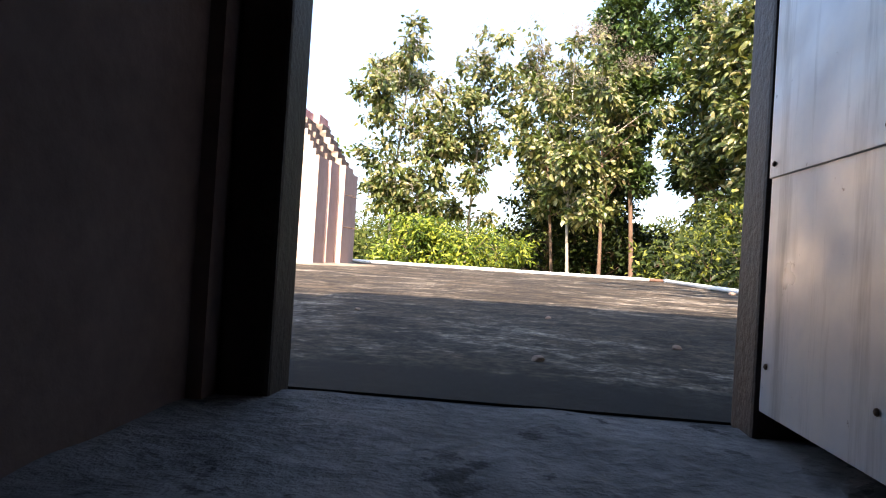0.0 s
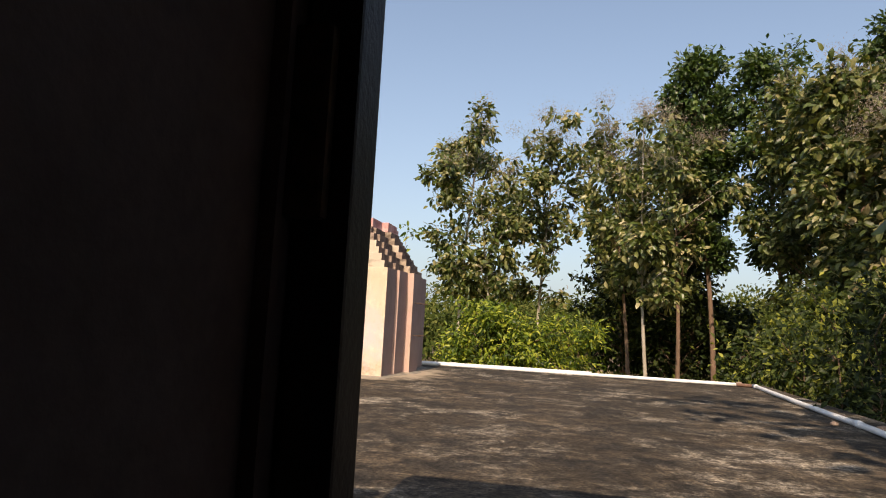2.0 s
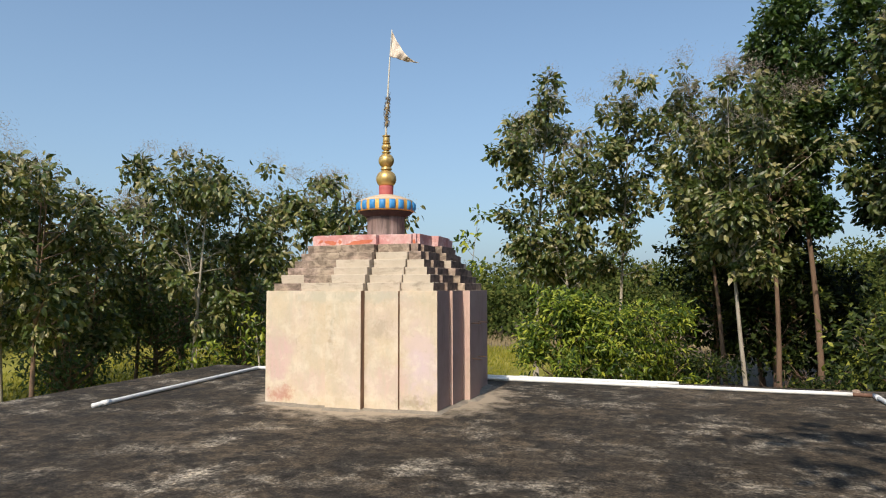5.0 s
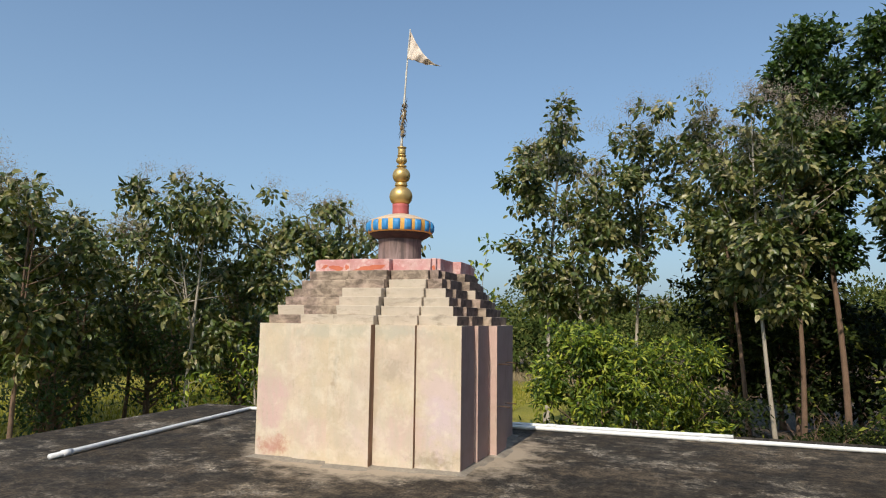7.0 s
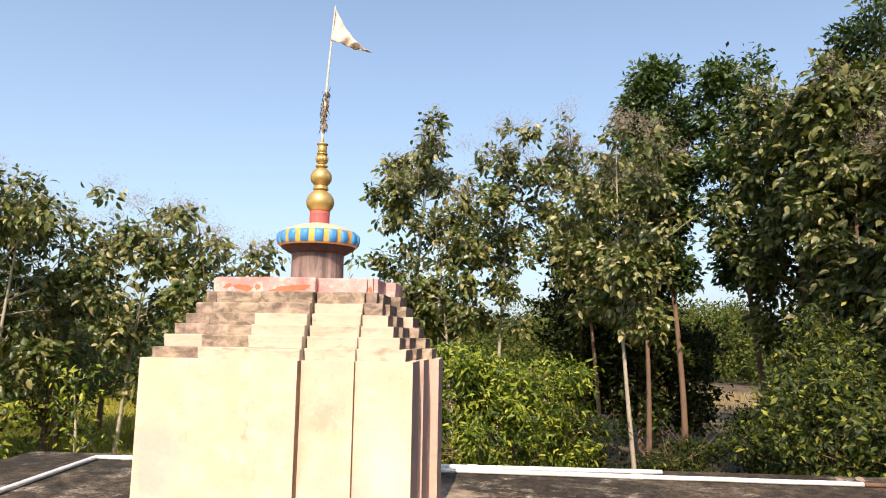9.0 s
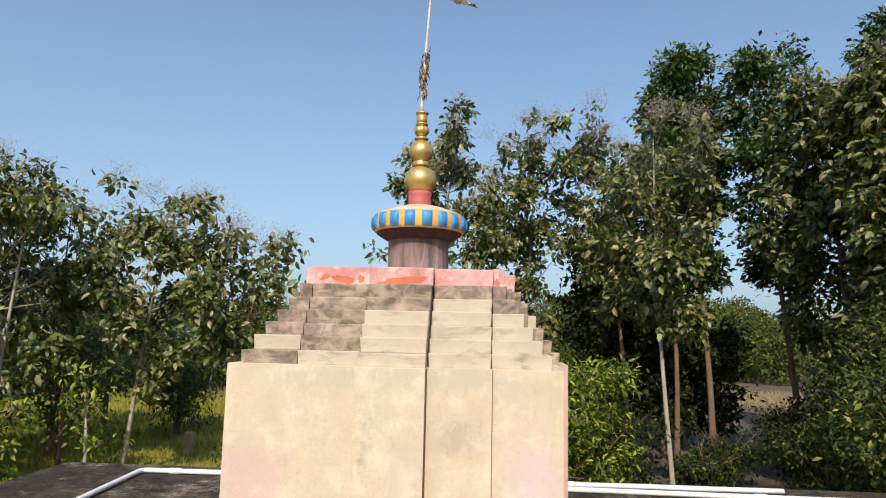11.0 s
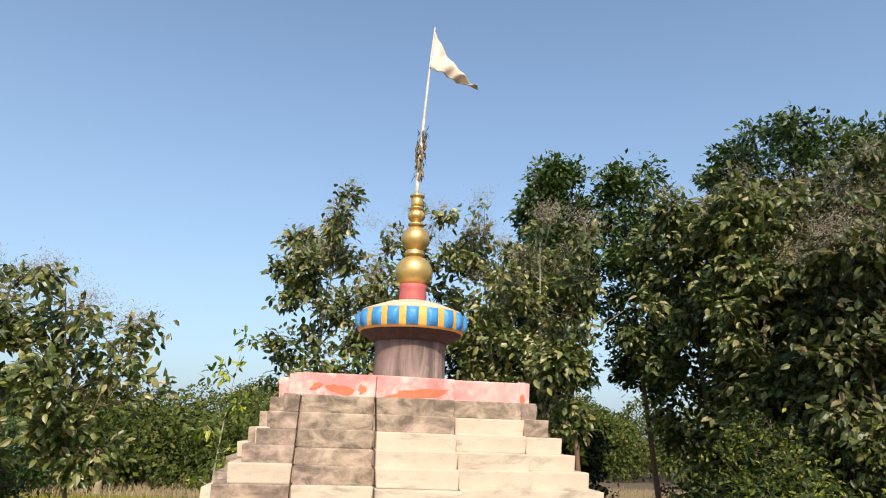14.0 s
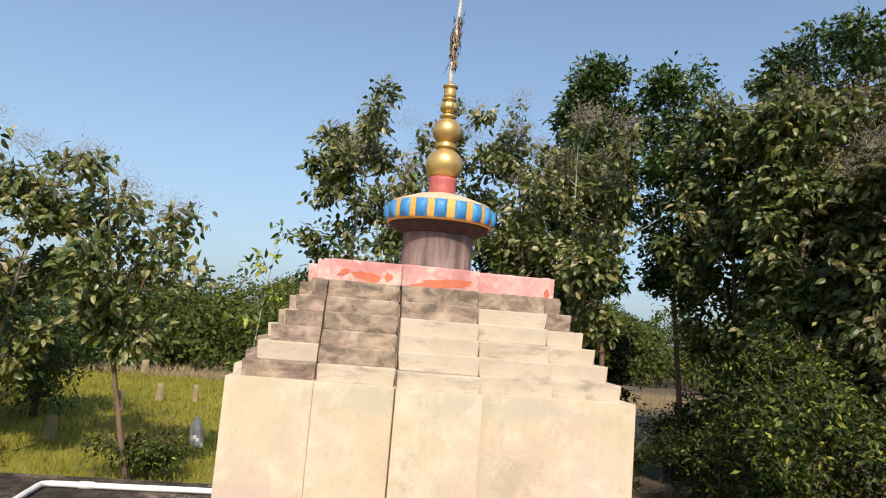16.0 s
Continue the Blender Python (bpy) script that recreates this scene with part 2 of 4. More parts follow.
BLOCK_STAINED = plaster("mould_stained_limewash", (0.47, 0.365, 0.275), (0.48, 0.33, 0.30), (0.11, 0.080, 0.060), 0.8, (0.36, 0.62), 0.9, (1.5, 1.5, 2.4))
PINK = plaster("pink_limewash", (0.60, 0.27, 0.26), (0.66, 0.46, 0.43), (0.34, 0.13, 0.09), 0.95, (0.52, 0.70), 0.55, (1.2, 1.2, 1.6))
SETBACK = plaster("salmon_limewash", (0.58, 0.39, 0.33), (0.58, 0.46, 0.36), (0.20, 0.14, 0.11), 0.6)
# Pink wash darkened to put the shade into the body's east faces.
SHADED_PINK = plaster("shaded_mauve_limewash", (0.38, 0.25, 0.225), (0.40, 0.30, 0.25), (0.16, 0.11, 0.09), 0.6)
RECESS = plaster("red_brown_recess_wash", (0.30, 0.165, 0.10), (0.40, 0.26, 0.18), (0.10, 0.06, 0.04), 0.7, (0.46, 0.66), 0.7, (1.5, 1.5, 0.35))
# Darker limewash that holds the shade of the tiers' east faces.
EAST_SHADE = plaster("shade_dark_limewash", (0.20, 0.14, 0.12), (0.26, 0.17, 0.15), (0.05, 0.035, 0.03), 0.6, (0.40, 0.62), 0.85, (1.5, 1.5, 2.0))
MAUVE = plaster("weathered_mauve_paint", (0.20, 0.13, 0.115), (0.36, 0.27, 0.25), (0.06, 0.045, 0.04), 0.8, (0.44, 0.62), 0.8)
RED_PATCH = mottled("exposed_red_wash", (0.50, 0.12, 0.06), (0.58, 0.19, 0.11), 9, 0.9)
RED = mottled("red_paint", (0.38, 0.07, 0.07), (0.48, 0.13, 0.12), 12, 0.6)
GOLD = mottled("gold_paint", (0.54, 0.35, 0.12), (0.70, 0.49, 0.20), 10, 0.38, 0.65, 70, 0.3, 0.12)
YELLOW = mottled("yellow_ochre_paint", (0.62, 0.29, 0.045), (0.74, 0.42, 0.10), 14, 0.6)
BLUE = mottled("bright_blue_paint", (0.02, 0.17, 0.45), (0.05, 0.30, 0.60), 12, 0.5)


def wear(mat, scale, lo, hi, tone, amount, stretch=None):
    """Faded or dirty patches of another tone laid over a paint."""
    nt = mat.node_tree
    p = nt.nodes["Principled BSDF"]
    was = p.inputs["Base Color"].links[0].from_socket
    mask = ramp(nt, noise_tex(nt, scale, 9, 0.7, stretch, 0.3), [(lo, (0, 0, 0)), (hi, (amount, amount, amount))])
    nt.links.new(mix(nt, mask, was, tone), p.inputs["Base Color"])


wear(CREAM, 5.0, 0.50, 0.64, (0.70, 0.62, 0.50), 0.55)
wear(CREAM, 2.3, 0.56, 0.72, (0.62, 0.49, 0.48), 0.5)
wear(CREAM, 6.0, 0.54, 0.70, (0.47, 0.43, 0.33), 0.45, (1.6, 1.6, 0.22))
wear(CREAM, 3.4, 0.50, 0.64, (0.50, 0.44, 0.33), 0.5, (1.5, 1.5, 0.4))
wear(CREAM, 26.0, 0.58, 0.68, (0.42, 0.34, 0.25), 0.4)
wear(CREAM, 8.0, 0.60, 0.74, (0.36, 0.29, 0.21), 0.55, (1, 1, 0.45))
wear(BLOCK_CLEAN, 7.0, 0.56, 0.70, (0.30, 0.235, 0.18), 0.6, (0.6, 0.6, 2.2))
wear(PINK, 9.0, 0.48, 0.62, (0.72, 0.56, 0.52), 0.75)
wear(PINK, 22.0, 0.60, 0.68, (0.36, 0.15, 0.12), 0.5)
PEACH = mottled("peach_weathered_paint", (0.46, 0.33, 0.22), (0.66, 0.50, 0.36), 10, 0.85)
UNDER_BROWN = mottled("dark_brown_underside", (0.025, 0.014, 0.012), (0.07, 0.04, 0.03), 14, 0.9)
SCREED = roof_material()
MORTAR = mottled("pale_mortar", (0.15, 0.13, 0.105), (0.34, 0.29, 0.23), 7, 0.95, 0, 50, 0.5, 0.6, None, 0.01)
CONCRETE = mottled("rough_landing_concrete", (0.070, 0.065, 0.062), (0.26, 0.245, 0.235), 5, 0.92, 0, 45, 0.5, 0.9, None, 0.014)
nt_c = CONCRETE.node_tree
p_c = nt_c.nodes["Principled BSDF"]
for sc, lo, hi, tone in ((11, 0.60, 0.64, (0.035, 0.033, 0.031)), (3.1, 0.54, 0.66, (0.09, 0.085, 0.08)), (60, 0.68, 0.72, (0.03, 0.028, 0.026))):
    was_c = p_c.inputs["Base Color"].links[0].from_socket
    nt_c.links.new(mix(nt_c, ramp(nt_c, noise_tex(nt_c, sc, 7, 0.65), [(lo, (0, 0, 0)), (hi, (0.85, 0.85, 0.85))]), was_c, tone), p_c.inputs["Base Color"])
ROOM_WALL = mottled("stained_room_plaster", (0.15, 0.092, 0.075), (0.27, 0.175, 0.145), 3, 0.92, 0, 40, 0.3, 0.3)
OUT_WALL = mottled("outside_plaster", (0.42, 0.34, 0.27), (0.56, 0.46, 0.36), 3, 0.9)
FRAME_WOOD = mottled("dark_stained_wood", (0.014, 0.007, 0.006), (0.045, 0.020, 0.016), 9, 0.55, 0, 80, 0.5, 0.4, (4, 4, 0.4))
SHEET = sheet_metal()
BLACK_SCREED = mottled("black_screed", (0.012, 0.012, 0.012), (0.04, 0.038, 0.036), 8, 0.85)
IRON = mottled("rusty_iron", (0.06, 0.04, 0.03), (0.18, 0.10, 0.06), 40, 0.7, 0.5)
PVC = mottled("white_pipe_plastic", (0.66, 0.66, 0.65), (0.82, 0.82, 0.81), 5, 0.38, 0, 60, 0.2, 0.05)
JOINT = mottled("brown_pipe_wrap", (0.10, 0.05, 0.035), (0.22, 0.12, 0.08), 30, 0.8)
BRICK = mottled("broken_brick", (0.22, 0.14, 0.10), (0.36, 0.27, 0.21), 30, 0.95)
CLOTH = mottled("faded_cloth", (0.50, 0.39, 0.31), (0.74, 0.65, 0.56), 7, 0.9, 0, 120, 0.3, 0.4)
BAMBOO = mottled("grey_bamboo", (0.42, 0.38, 0.32), (0.66, 0.62, 0.55), 20, 0.6)
DRY_LEAF = leafy("dried_leaves", [(0, (0.10, 0.06, 0.025)), (0.5, (0.20, 0.13, 0.06)), (1, (0.28, 0.20, 0.10))], 0.8, 0.1)
GRASS = ground_material()
BARK_PALE = mottled("pale_bark", (0.24, 0.20, 0.15), (0.46, 0.41, 0.34), 4, 0.92, 0, 25, 0.4, 0.7, (1, 1, 0.3), 0.02)
BARK_BROWN = mottled("brown_bark", (0.10, 0.065, 0.045), (0.24, 0.15, 0.10), 4, 0.92, 0, 25, 0.4, 0.8, (1, 1, 0.3), 0.02)
TEAK_LEAF = leafy("teak_leaves", [(0, (0.026, 0.046, 0.008)), (0.40, (0.072, 0.102, 0.020)), (0.70, (0.130, 0.142, 0.038)), (0.90, (0.27, 0.245, 0.095)), (1, (0.38, 0.33, 0.19))])
TEAK_BROWN = leafy("browning_teak_leaves", [(0, (0.024, 0.038, 0.009)), (0.50, (0.055, 0.072, 0.018)), (0.82, (0.115, 0.118, 0.038)), (1, (0.21, 0.165, 0.085))], 0.42, 0.2, 0.35)
TEAK_MID = leafy("dull_green_teak_leaves", [(0, (0.026, 0.045, 0.010)), (0.45, (0.075, 0.105, 0.024)), (0.8, (0.17, 0.18, 0.055)), (1, (0.30, 0.26, 0.12))], 0.42, 0.22, 0.45)
NEAR_LEAF = leafy("broad_green_teak_leaves", [(0, (0.026, 0.046, 0.011)), (0.6, (0.075, 0.105, 0.026)), (1, (0.24, 0.26, 0.10))], 0.42, 0.25, 0.4)
DARK_LEAF = leafy("dark_glossy_leaves", [(0, (0.020, 0.045, 0.010)), (0.6, (0.045, 0.088, 0.016)), (1, (0.10, 0.14, 0.03))], 0.42, 0.22)
MANGO_LEAF = leafy("young_mango_leaves", [(0, (0.014, 0.034, 0.004)), (0.45, (0.072, 0.122, 0.011)), (0.76, (0.22, 0.27, 0.028)), (1, (0.40, 0.41, 0.055))], 0.45, 0.26, 0.35)
SHRUB_LEAF = leafy("shrub_leaves", [(0, (0.012, 0.022, 0.005)), (0.60, (0.042, 0.064, 0.011)), (0.88, (0.14, 0.16, 0.026)), (1, (0.30, 0.30, 0.05))], 0.5, 0.22, 0.25)
# Shade painted into the leaf tones; the few bright ones pass for sunlit leaves.
SHADE_LEAF = leafy("shaded_shrub_leaves", [(0, (0.008, 0.015, 0.003)), (0.65, (0.020, 0.034, 0.007)), (0.92, (0.055, 0.072, 0.013)), (1, (0.21, 0.22, 0.035))], 0.58, 0.14, 0.15)
PANICLE = leafy("pale_seed_panicles", [(0, (0.27, 0.215, 0.20)), (1, (0.42, 0.35, 0.33))], 0.9, 0.3)
TUFT = leafy("grass_blades", [(0, (0.13, 0.15, 0.02)), (0.6, (0.30, 0.29, 0.035)), (1, (0.46, 0.38, 0.09))], 0.8, 0.3, 0.2)
STRAW = mottled("dry_grass", (0.20, 0.15, 0.08), (0.36, 0.29, 0.17), 2, 0.95)
WOODS_LEAF = leafy("far_wood_leaves", [(0, (0.028, 0.044, 0.010)), (0.6, (0.066, 0.088, 0.020)), (1, (0.15, 0.155, 0.045))], 0.9, 0.15, 0.1)
BROWN_PANICLE = leafy("brown_seed_panicles", [(0, (0.16, 0.115, 0.045)), (1, (0.30, 0.22, 0.10))], 0.9, 0.3)
ROCK = mottled("pale_field_stone", (0.42, 0.41, 0.39), (0.66, 0.65, 0.62), 5, 0.9)


# ---- mesh helpers ----
def part(name, bm, material, parent=None, label="", smooth=False):
    me = bpy.data.meshes.new(name)
    bm.to_mesh(me)
    bm.free()
    me.materials.append(material)
    if smooth:
        me.polygons.foreach_set("use_smooth", [True] * len(me.polygons))
    ob = new(name, me)
    ob.parent = parent
    if label:
        ob["label"] = label
    return ob


def raw(name, verts, faces, material, parent=None, smooth=False):
    me = bpy.data.meshes.new(name)
    me.from_pydata(verts if isinstance(verts, list) else verts.tolist(), [], faces if isinstance(faces, list) else faces.tolist())
    me.materials.append(material)
    if smooth:
        me.polygons.foreach_set("use_smooth", [True] * len(me.polygons))
    ob = new(name, me)
    ob.parent = parent
    return ob


def thing(name, x, y, z, label, category, group=""):
    ob = new(name)
    ob.location = (x, y, z)
    return tagged(ob, label, category, group)


def add_box(bm, x0, x1, y0, y1, z0, z1, bevel=0.0, taper=0.0):
    made = bmesh.ops.create_cube(bm, size=1)["verts"]
    for v in made:
        top = v.co.z > 0
        k = taper if top else 0
        v.co = Vector((x0 + k if v.co.x < 0 else x1 - k, y0 + k if v.co.y < 0 else y1 - k, z1 if top else z0))
    if bevel:
        edges = list({e for v in made for e in v.link_edges})
        bmesh.ops.bevel(bm, geom=edges, offset=bevel, segments=2, affect="EDGES", profile=0.6)


def box(x0, x1, y0, y1, z0, z1, bevel=0.0, taper=0.0):
    bm = bmesh.new()
    add_box(bm, x0, x1, y0, y1, z0, z1, bevel, taper)
    return bm


def lathe(profile, n=48, wobble=None):
    """A turned body from (radius, height) pairs; wobble(angle, height) scales the radius."""
    bm = bmesh.new()
    rings = []
    for r, z in profile:
        rings.append([bm.verts.new((r * (wobble(2 * math.pi * i / n, z) if wobble else 1) * math.cos(2 * math.pi * i / n),
                                    r * (wobble(2 * math.pi * i / n, z) if wobble else 1) * math.sin(2 * math.pi * i / n), z)) for i in range(n)])
    for a, b in zip(rings, rings[1:]):
        for i in range(n):
            bm.faces.new((a[i], a[(i + 1) % n], b[(i + 1) % n], b[i]))
    bm.faces.new(rings[0][::-1])
    bm.faces.new(rings[-1])
    return bm


def tube_data(points, radii, sides=8, offset=0):
    """Verts and faces of a tapered tube along points."""
    verts, faces = [], []
    pts = [Vector(p) for p in points]
    for i, p in enumerate(pts):
        d = (pts[min(i + 1, len(pts) - 1)] - pts[max(i - 1, 0)]).normalized()
        u = d.orthogonal().normalized() if abs(d.z) > 0.98 else d.cross(Vector((0, 0, 1))).normalized()
        w = d.cross(u)
        for k in range(sides):
            a = 2 * math.pi * k / sides
            verts.append(tuple(p + radii[i] * (math.cos(a) * u + math.sin(a) * w)))
    for i in range(len(pts) - 1):
        for k in range(sides):
            a, b = offset + i * sides + k, offset + i * sides + (k + 1) % sides
            faces.append((a, b, b + sides, a + sides))
    faces.append(tuple(offset + k for k in reversed(range(sides))))
    faces.append(tuple(offset + (len(pts) - 1) * sides + k for k in range(sides)))
    return verts, faces


def tube(name, points, radii, material, parent=None, sides=10):
    v, f = tube_data(points, radii, sides)
    return raw(name, v, f, material, parent, True)


# ---- ground and building ----
GZ = -3.4
n_g = 60
gx = np.sign(np.linspace(-1, 1, n_g)) * np.abs(np.linspace(-1, 1, n_g)) ** 2.2 * 900
gv, gf = [], []
for j in range(n_g):
    for i in range(n_g):
        px, py = gx[i], gx[j] + 20
        near = abs(px) < 10 and -8 < py < 14
        gv.append((px, py, GZ + (0 if near else 0.22 * noise.noise((px * 0.06, py * 0.06, 3)))))
for j in range(n_g - 1):
    for i in range(n_g - 1):
        a = j * n_g + i
        gf.append((a, a + 1, a + n_g + 1, a + n_g))
tagged(raw("ground", gv, gf, GRASS, None, True), "yellow-green meadow grass on flat ground", "ground", kind="structure")

RX0, RX1, RY0, RY1 = -7.0, 3.75, -6.0, 11.25
TX0, TX1, TY0, TY1 = 0.05, 1.95, -2.6, 0.74   # stair tower, outside
slab = bmesh.new()
for x0, x1, y0, y1 in ((RX0, RX1, TY1, RY1), (RX0, TX0, RY0, TY1), (TX1, RX1, RY0, TY1), (TX0, TX1, RY0, TY0)):
    add_box(slab, x0, x1, y0, y1, -0.14, 0)
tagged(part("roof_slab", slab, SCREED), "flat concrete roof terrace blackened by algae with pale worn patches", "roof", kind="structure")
for nm, b in (("wall_south", (RX0 + .2, RX1 - .2, RY0 + .2, RY0 + .45)), ("wall_north", (RX0 + .2, RX1 - .2, RY1 - .45, RY1 - .2)),
              ("wall_west", (RX0 + .2, RX0 + .45, RY0 + .45, RY1 - .45)), ("wall_east", (RX1 - .45, RX1 - .2, RY0 + .45, RY1 - .45))):
    tagged(part(nm, box(*b, GZ, -0.14), OUT_WALL), "plastered outer wall under the roof slab", "wall", kind="structure")

# ---- stair tower: room at the stair head ----
DX0, DX1, DTOP = 0.46, 1.20, 1.84              # rough opening of the door
tower = bmesh.new()
add_box(tower, TX0, DX0, 0.5, TY1, -0.14, 2.05)
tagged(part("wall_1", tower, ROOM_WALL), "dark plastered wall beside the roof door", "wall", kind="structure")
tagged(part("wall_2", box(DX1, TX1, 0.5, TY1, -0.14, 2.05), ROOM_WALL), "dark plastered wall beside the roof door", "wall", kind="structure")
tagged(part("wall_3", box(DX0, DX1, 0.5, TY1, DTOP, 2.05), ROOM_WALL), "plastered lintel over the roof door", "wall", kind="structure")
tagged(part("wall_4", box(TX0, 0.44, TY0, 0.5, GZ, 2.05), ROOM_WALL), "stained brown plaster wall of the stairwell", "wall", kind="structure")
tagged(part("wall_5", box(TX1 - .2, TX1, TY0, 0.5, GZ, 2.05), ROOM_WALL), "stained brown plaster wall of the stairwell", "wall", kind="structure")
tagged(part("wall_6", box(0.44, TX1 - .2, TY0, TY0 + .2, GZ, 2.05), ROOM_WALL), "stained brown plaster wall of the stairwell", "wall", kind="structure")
roof_t = box(TX0 - 0.16, TX1 + 0.1, TY0 - 0.1, TY1 + 0.06, 2.05, 2.17, 0.05)
tagged(part("ceiling", roof_t, CONCRETE), "concrete slab over the stair tower", "ceiling", kind="structure")

# lower wing of the stair tower: unseen, added for the roof shadow's west end
tagged(part("wall_7", box(-1.5, TX0, 0.5, TY1, 0, 1.74), OUT_WALL), "unseen plastered wall of the lower wing, added for its shadow", "wall", kind="structure")
tagged(part("wall_8", box(-1.5, -1.26, TY0, 0.5, 0, 1.74), OUT_WALL), "unseen plastered side wall of the lower wing, added for its shadow", "wall", kind="structure")
tagged(part("wall_9", box(-1.26, TX0, TY0, TY0 + .24, 0, 1.74), OUT_WALL), "unseen plastered back wall of the lower wing, added for its shadow", "wall", kind="structure")
tagged(part("ceiling_2", box(-1.54, TX0 - 0.17, TY0 - .04, TY1 + .04, 1.74, 1.85, 0.02), CONCRETE), "unseen concrete slab over the lower wing, added for its shadow", "ceiling", kind="structure")

bm = bmesh.new()
nx, ny = 60, 24
grid = [[bm.verts.new((0.44 + (1.75 - 0.44) * i / nx, 0.12 + 0.49 * j / ny + (0.012 * noise.noise((i * 0.3, 5, 1)) if j == ny else 0),
         0.028 + 0.006 * noise.noise((i * 0.22, j * 0.22, 2)) - (0.008 if j == ny else 0))) for j in range(ny + 1)] for i in range(nx + 1)]
for i in range(nx):
    for j in range(ny):
        bm.faces.new((grid[i][j], grid[i + 1][j], grid[i + 1][j + 1], grid[i][j + 1]))
edge = [e for e in bm.edges if e.is_boundary]
low = bmesh.ops.extrude_edge_only(bm, edges=edge)
for v in low["geom"]:
    if isinstance(v, bmesh.types.BMVert):
        v.co.z = -0.14
tagged(part("floor", bm, CONCRETE), "rough grey concrete landing with a broken edge", "floor", kind="structure")
tagged(part("doorstep", box(DX0, DX1, 0.58, TY1, -0.13, -0.004), BLACK_SCREED), "black screed in the door opening", "floor", kind="structure")
stairs = thing("staircase", 1.1, 0.12, -0.14, "steep concrete steps down from the landing", "stairs")
for i in range(15):
    z1 = -0.19 - 0.22 * i
    ob = part("step", box(0.44, 1.75, 0.12 - 0.12 * (i + 1), 0.12 - 0.12 * i, max(z1 - 0.5, GZ), z1, 0.006), CONCRETE)
    ob.parent, ob.matrix_parent_inverse = stairs, stairs.matrix_basis.inverted()

# door frame and leaf
fr = thing("door_frame", 0.82, 0.6, 0, "dark-stained wooden door frame in the plaster wall", "door frame")
inv = Matrix.Translation((0.82, 0.6, 0)).inverted()


def under(ob, parent, m):
    ob.parent, ob.matrix_parent_inverse = parent, m
    return ob


under(part("jamb", box(DX0 + .002, 0.53, 0.535, 0.62, 0.02, DTOP - .002, 0.006), FRAME_WOOD), fr, inv)
under(part("jamb", box(1.113, DX1 - .002, 0.545, 0.62, 0.02, DTOP - .002, 0.006), FRAME_WOOD), fr, inv)
under(part("head", box(0.53, 1.113, 0.54, 0.62, DTOP - .075, DTOP - .002, 0.006), FRAME_WOOD), fr, inv)
catch = bmesh.new()
add_box(catch, 0.455, 0.505, 0.515, 0.537, 0.86, 1.08, 0.006)
under(part("strike_plate", catch, IRON, None, "dark iron strike plate"), fr, inv)

door = thing("door_1", 1.12, 0.53, 0.05, "faded blue-grey sheet-metal door standing open into the room", "door")
dinv = Matrix.Translation((1.12, 0.53, 0.05)).inverted()
under(part("sheet_panel", box(1.113, 1.119, -0.06, 0.528, 0.062, 0.332, 0.001), SHEET), door, dinv)
under(part("sheet_panel", box(1.110, 1.116, -0.06, 0.528, 0.330, 1.05, 0.001), SHEET), door, dinv)
under(part("sheet_panel", box(1.113, 1.119, -0.06, 0.528, 1.046, 1.74, 0.001), SHEET), door, dinv)
for z0, z1 in ((0.058, 0.09), (0.85, 0.88), (1.71, 1.745)):
    under(part("rail", box(1.1195, 1.144, -0.06, 0.528, z0, z1, 0.003), IRON), door, dinv)
for y0, y1 in ((-0.06, -0.03), (0.5, 0.53)):
    under(part("stile", box(1.1445, 1.156, y0, y1, 0.058, 1.745, 0.003), IRON), door, dinv)
for z in (0.95, 1.6):
    h = lathe([(0.008, 0), (0.008, 0.07)], 12)
    bmesh.ops.translate(h, verts=h.verts, vec=(1.107, 0.524, z))
    under(part("hinge", h, IRON, None, "rusty iron hinge"), door, dinv)
for y in (0.07, 0.29, 0.513):
    for z in (0.115, 0.345, 0.95):
        r = lathe([(0.0035, 0), (0.003, 0.0015), (0.0015, 0.0025)], 10)
        bmesh.ops.rotate(r, verts=r.verts, matrix=Matrix.Rotation(radians(-90), 3, "Y"))
        bmesh.ops.translate(r, verts=r.verts, vec=(1.1125 if z < .3 else 1.1095, y, z))
        under(part("rivet", r, IRON), door, dinv)


# ---- temple tower on the roof ----
CX, CY = -2.685, 9.036
A, B, C = 0.23, 0.66, 1.125
S2, S3 = 0.037, 0.129


def plan(shrink=0.0):
    """Half-plan numbers of the five-banded square: band edges and the three fronts."""
    c = C - shrink
    return A, B, c, c + S2, c + S3


def outline(shrink=0.0, groove=0.0):
    """The five-banded square; groove cuts a worn notch where one band meets the next."""
    a, b, c, r2, r3 = plan(shrink)
    g = groove
    side = [(-c, -c), (-b - g, -c), (-b - g * .4, -c + g), (-b, -r2), (-a - g, -r2), (-a - g * .4, -r2 + g), (-a, -r3),
            (a, -r3), (a + g * .4, -r2 + g), (a + g, -r2), (b, -r2), (b + g * .4, -c + g), (b + g, -c)]
    if not g:
        side = [(-c, -c), (-b, -c), (-b, -r2), (-a, -r2), (-a, -r3), (a, -r3), (a, -r2), (b, -r2), (b, -c)]
    pts = []
    for k in range(4):
        co, si = math.cos(k * math.pi / 2), math.sin(k * math.pi / 2)
        pts += [(x * co - y * si, x * si + y * co) for x, y in side]
    return pts


def prism(pts, z0, z1, rows=1):
    bm = bmesh.new()
    rings = [[bm.verts.new((x, y, z0 + (z1 - z0) * k / rows)) for x, y in pts] for k in range(rows + 1)]
    n = len(pts)
    for lo, hi in zip(rings, rings[1:]):
        for i in range(n):
            bm.faces.new((lo[i], lo[(i + 1) % n], hi[(i + 1) % n], hi[i]))
    bm.faces.new(rings[0][::-1])
    bm.faces.new(rings[-1])
    return bm


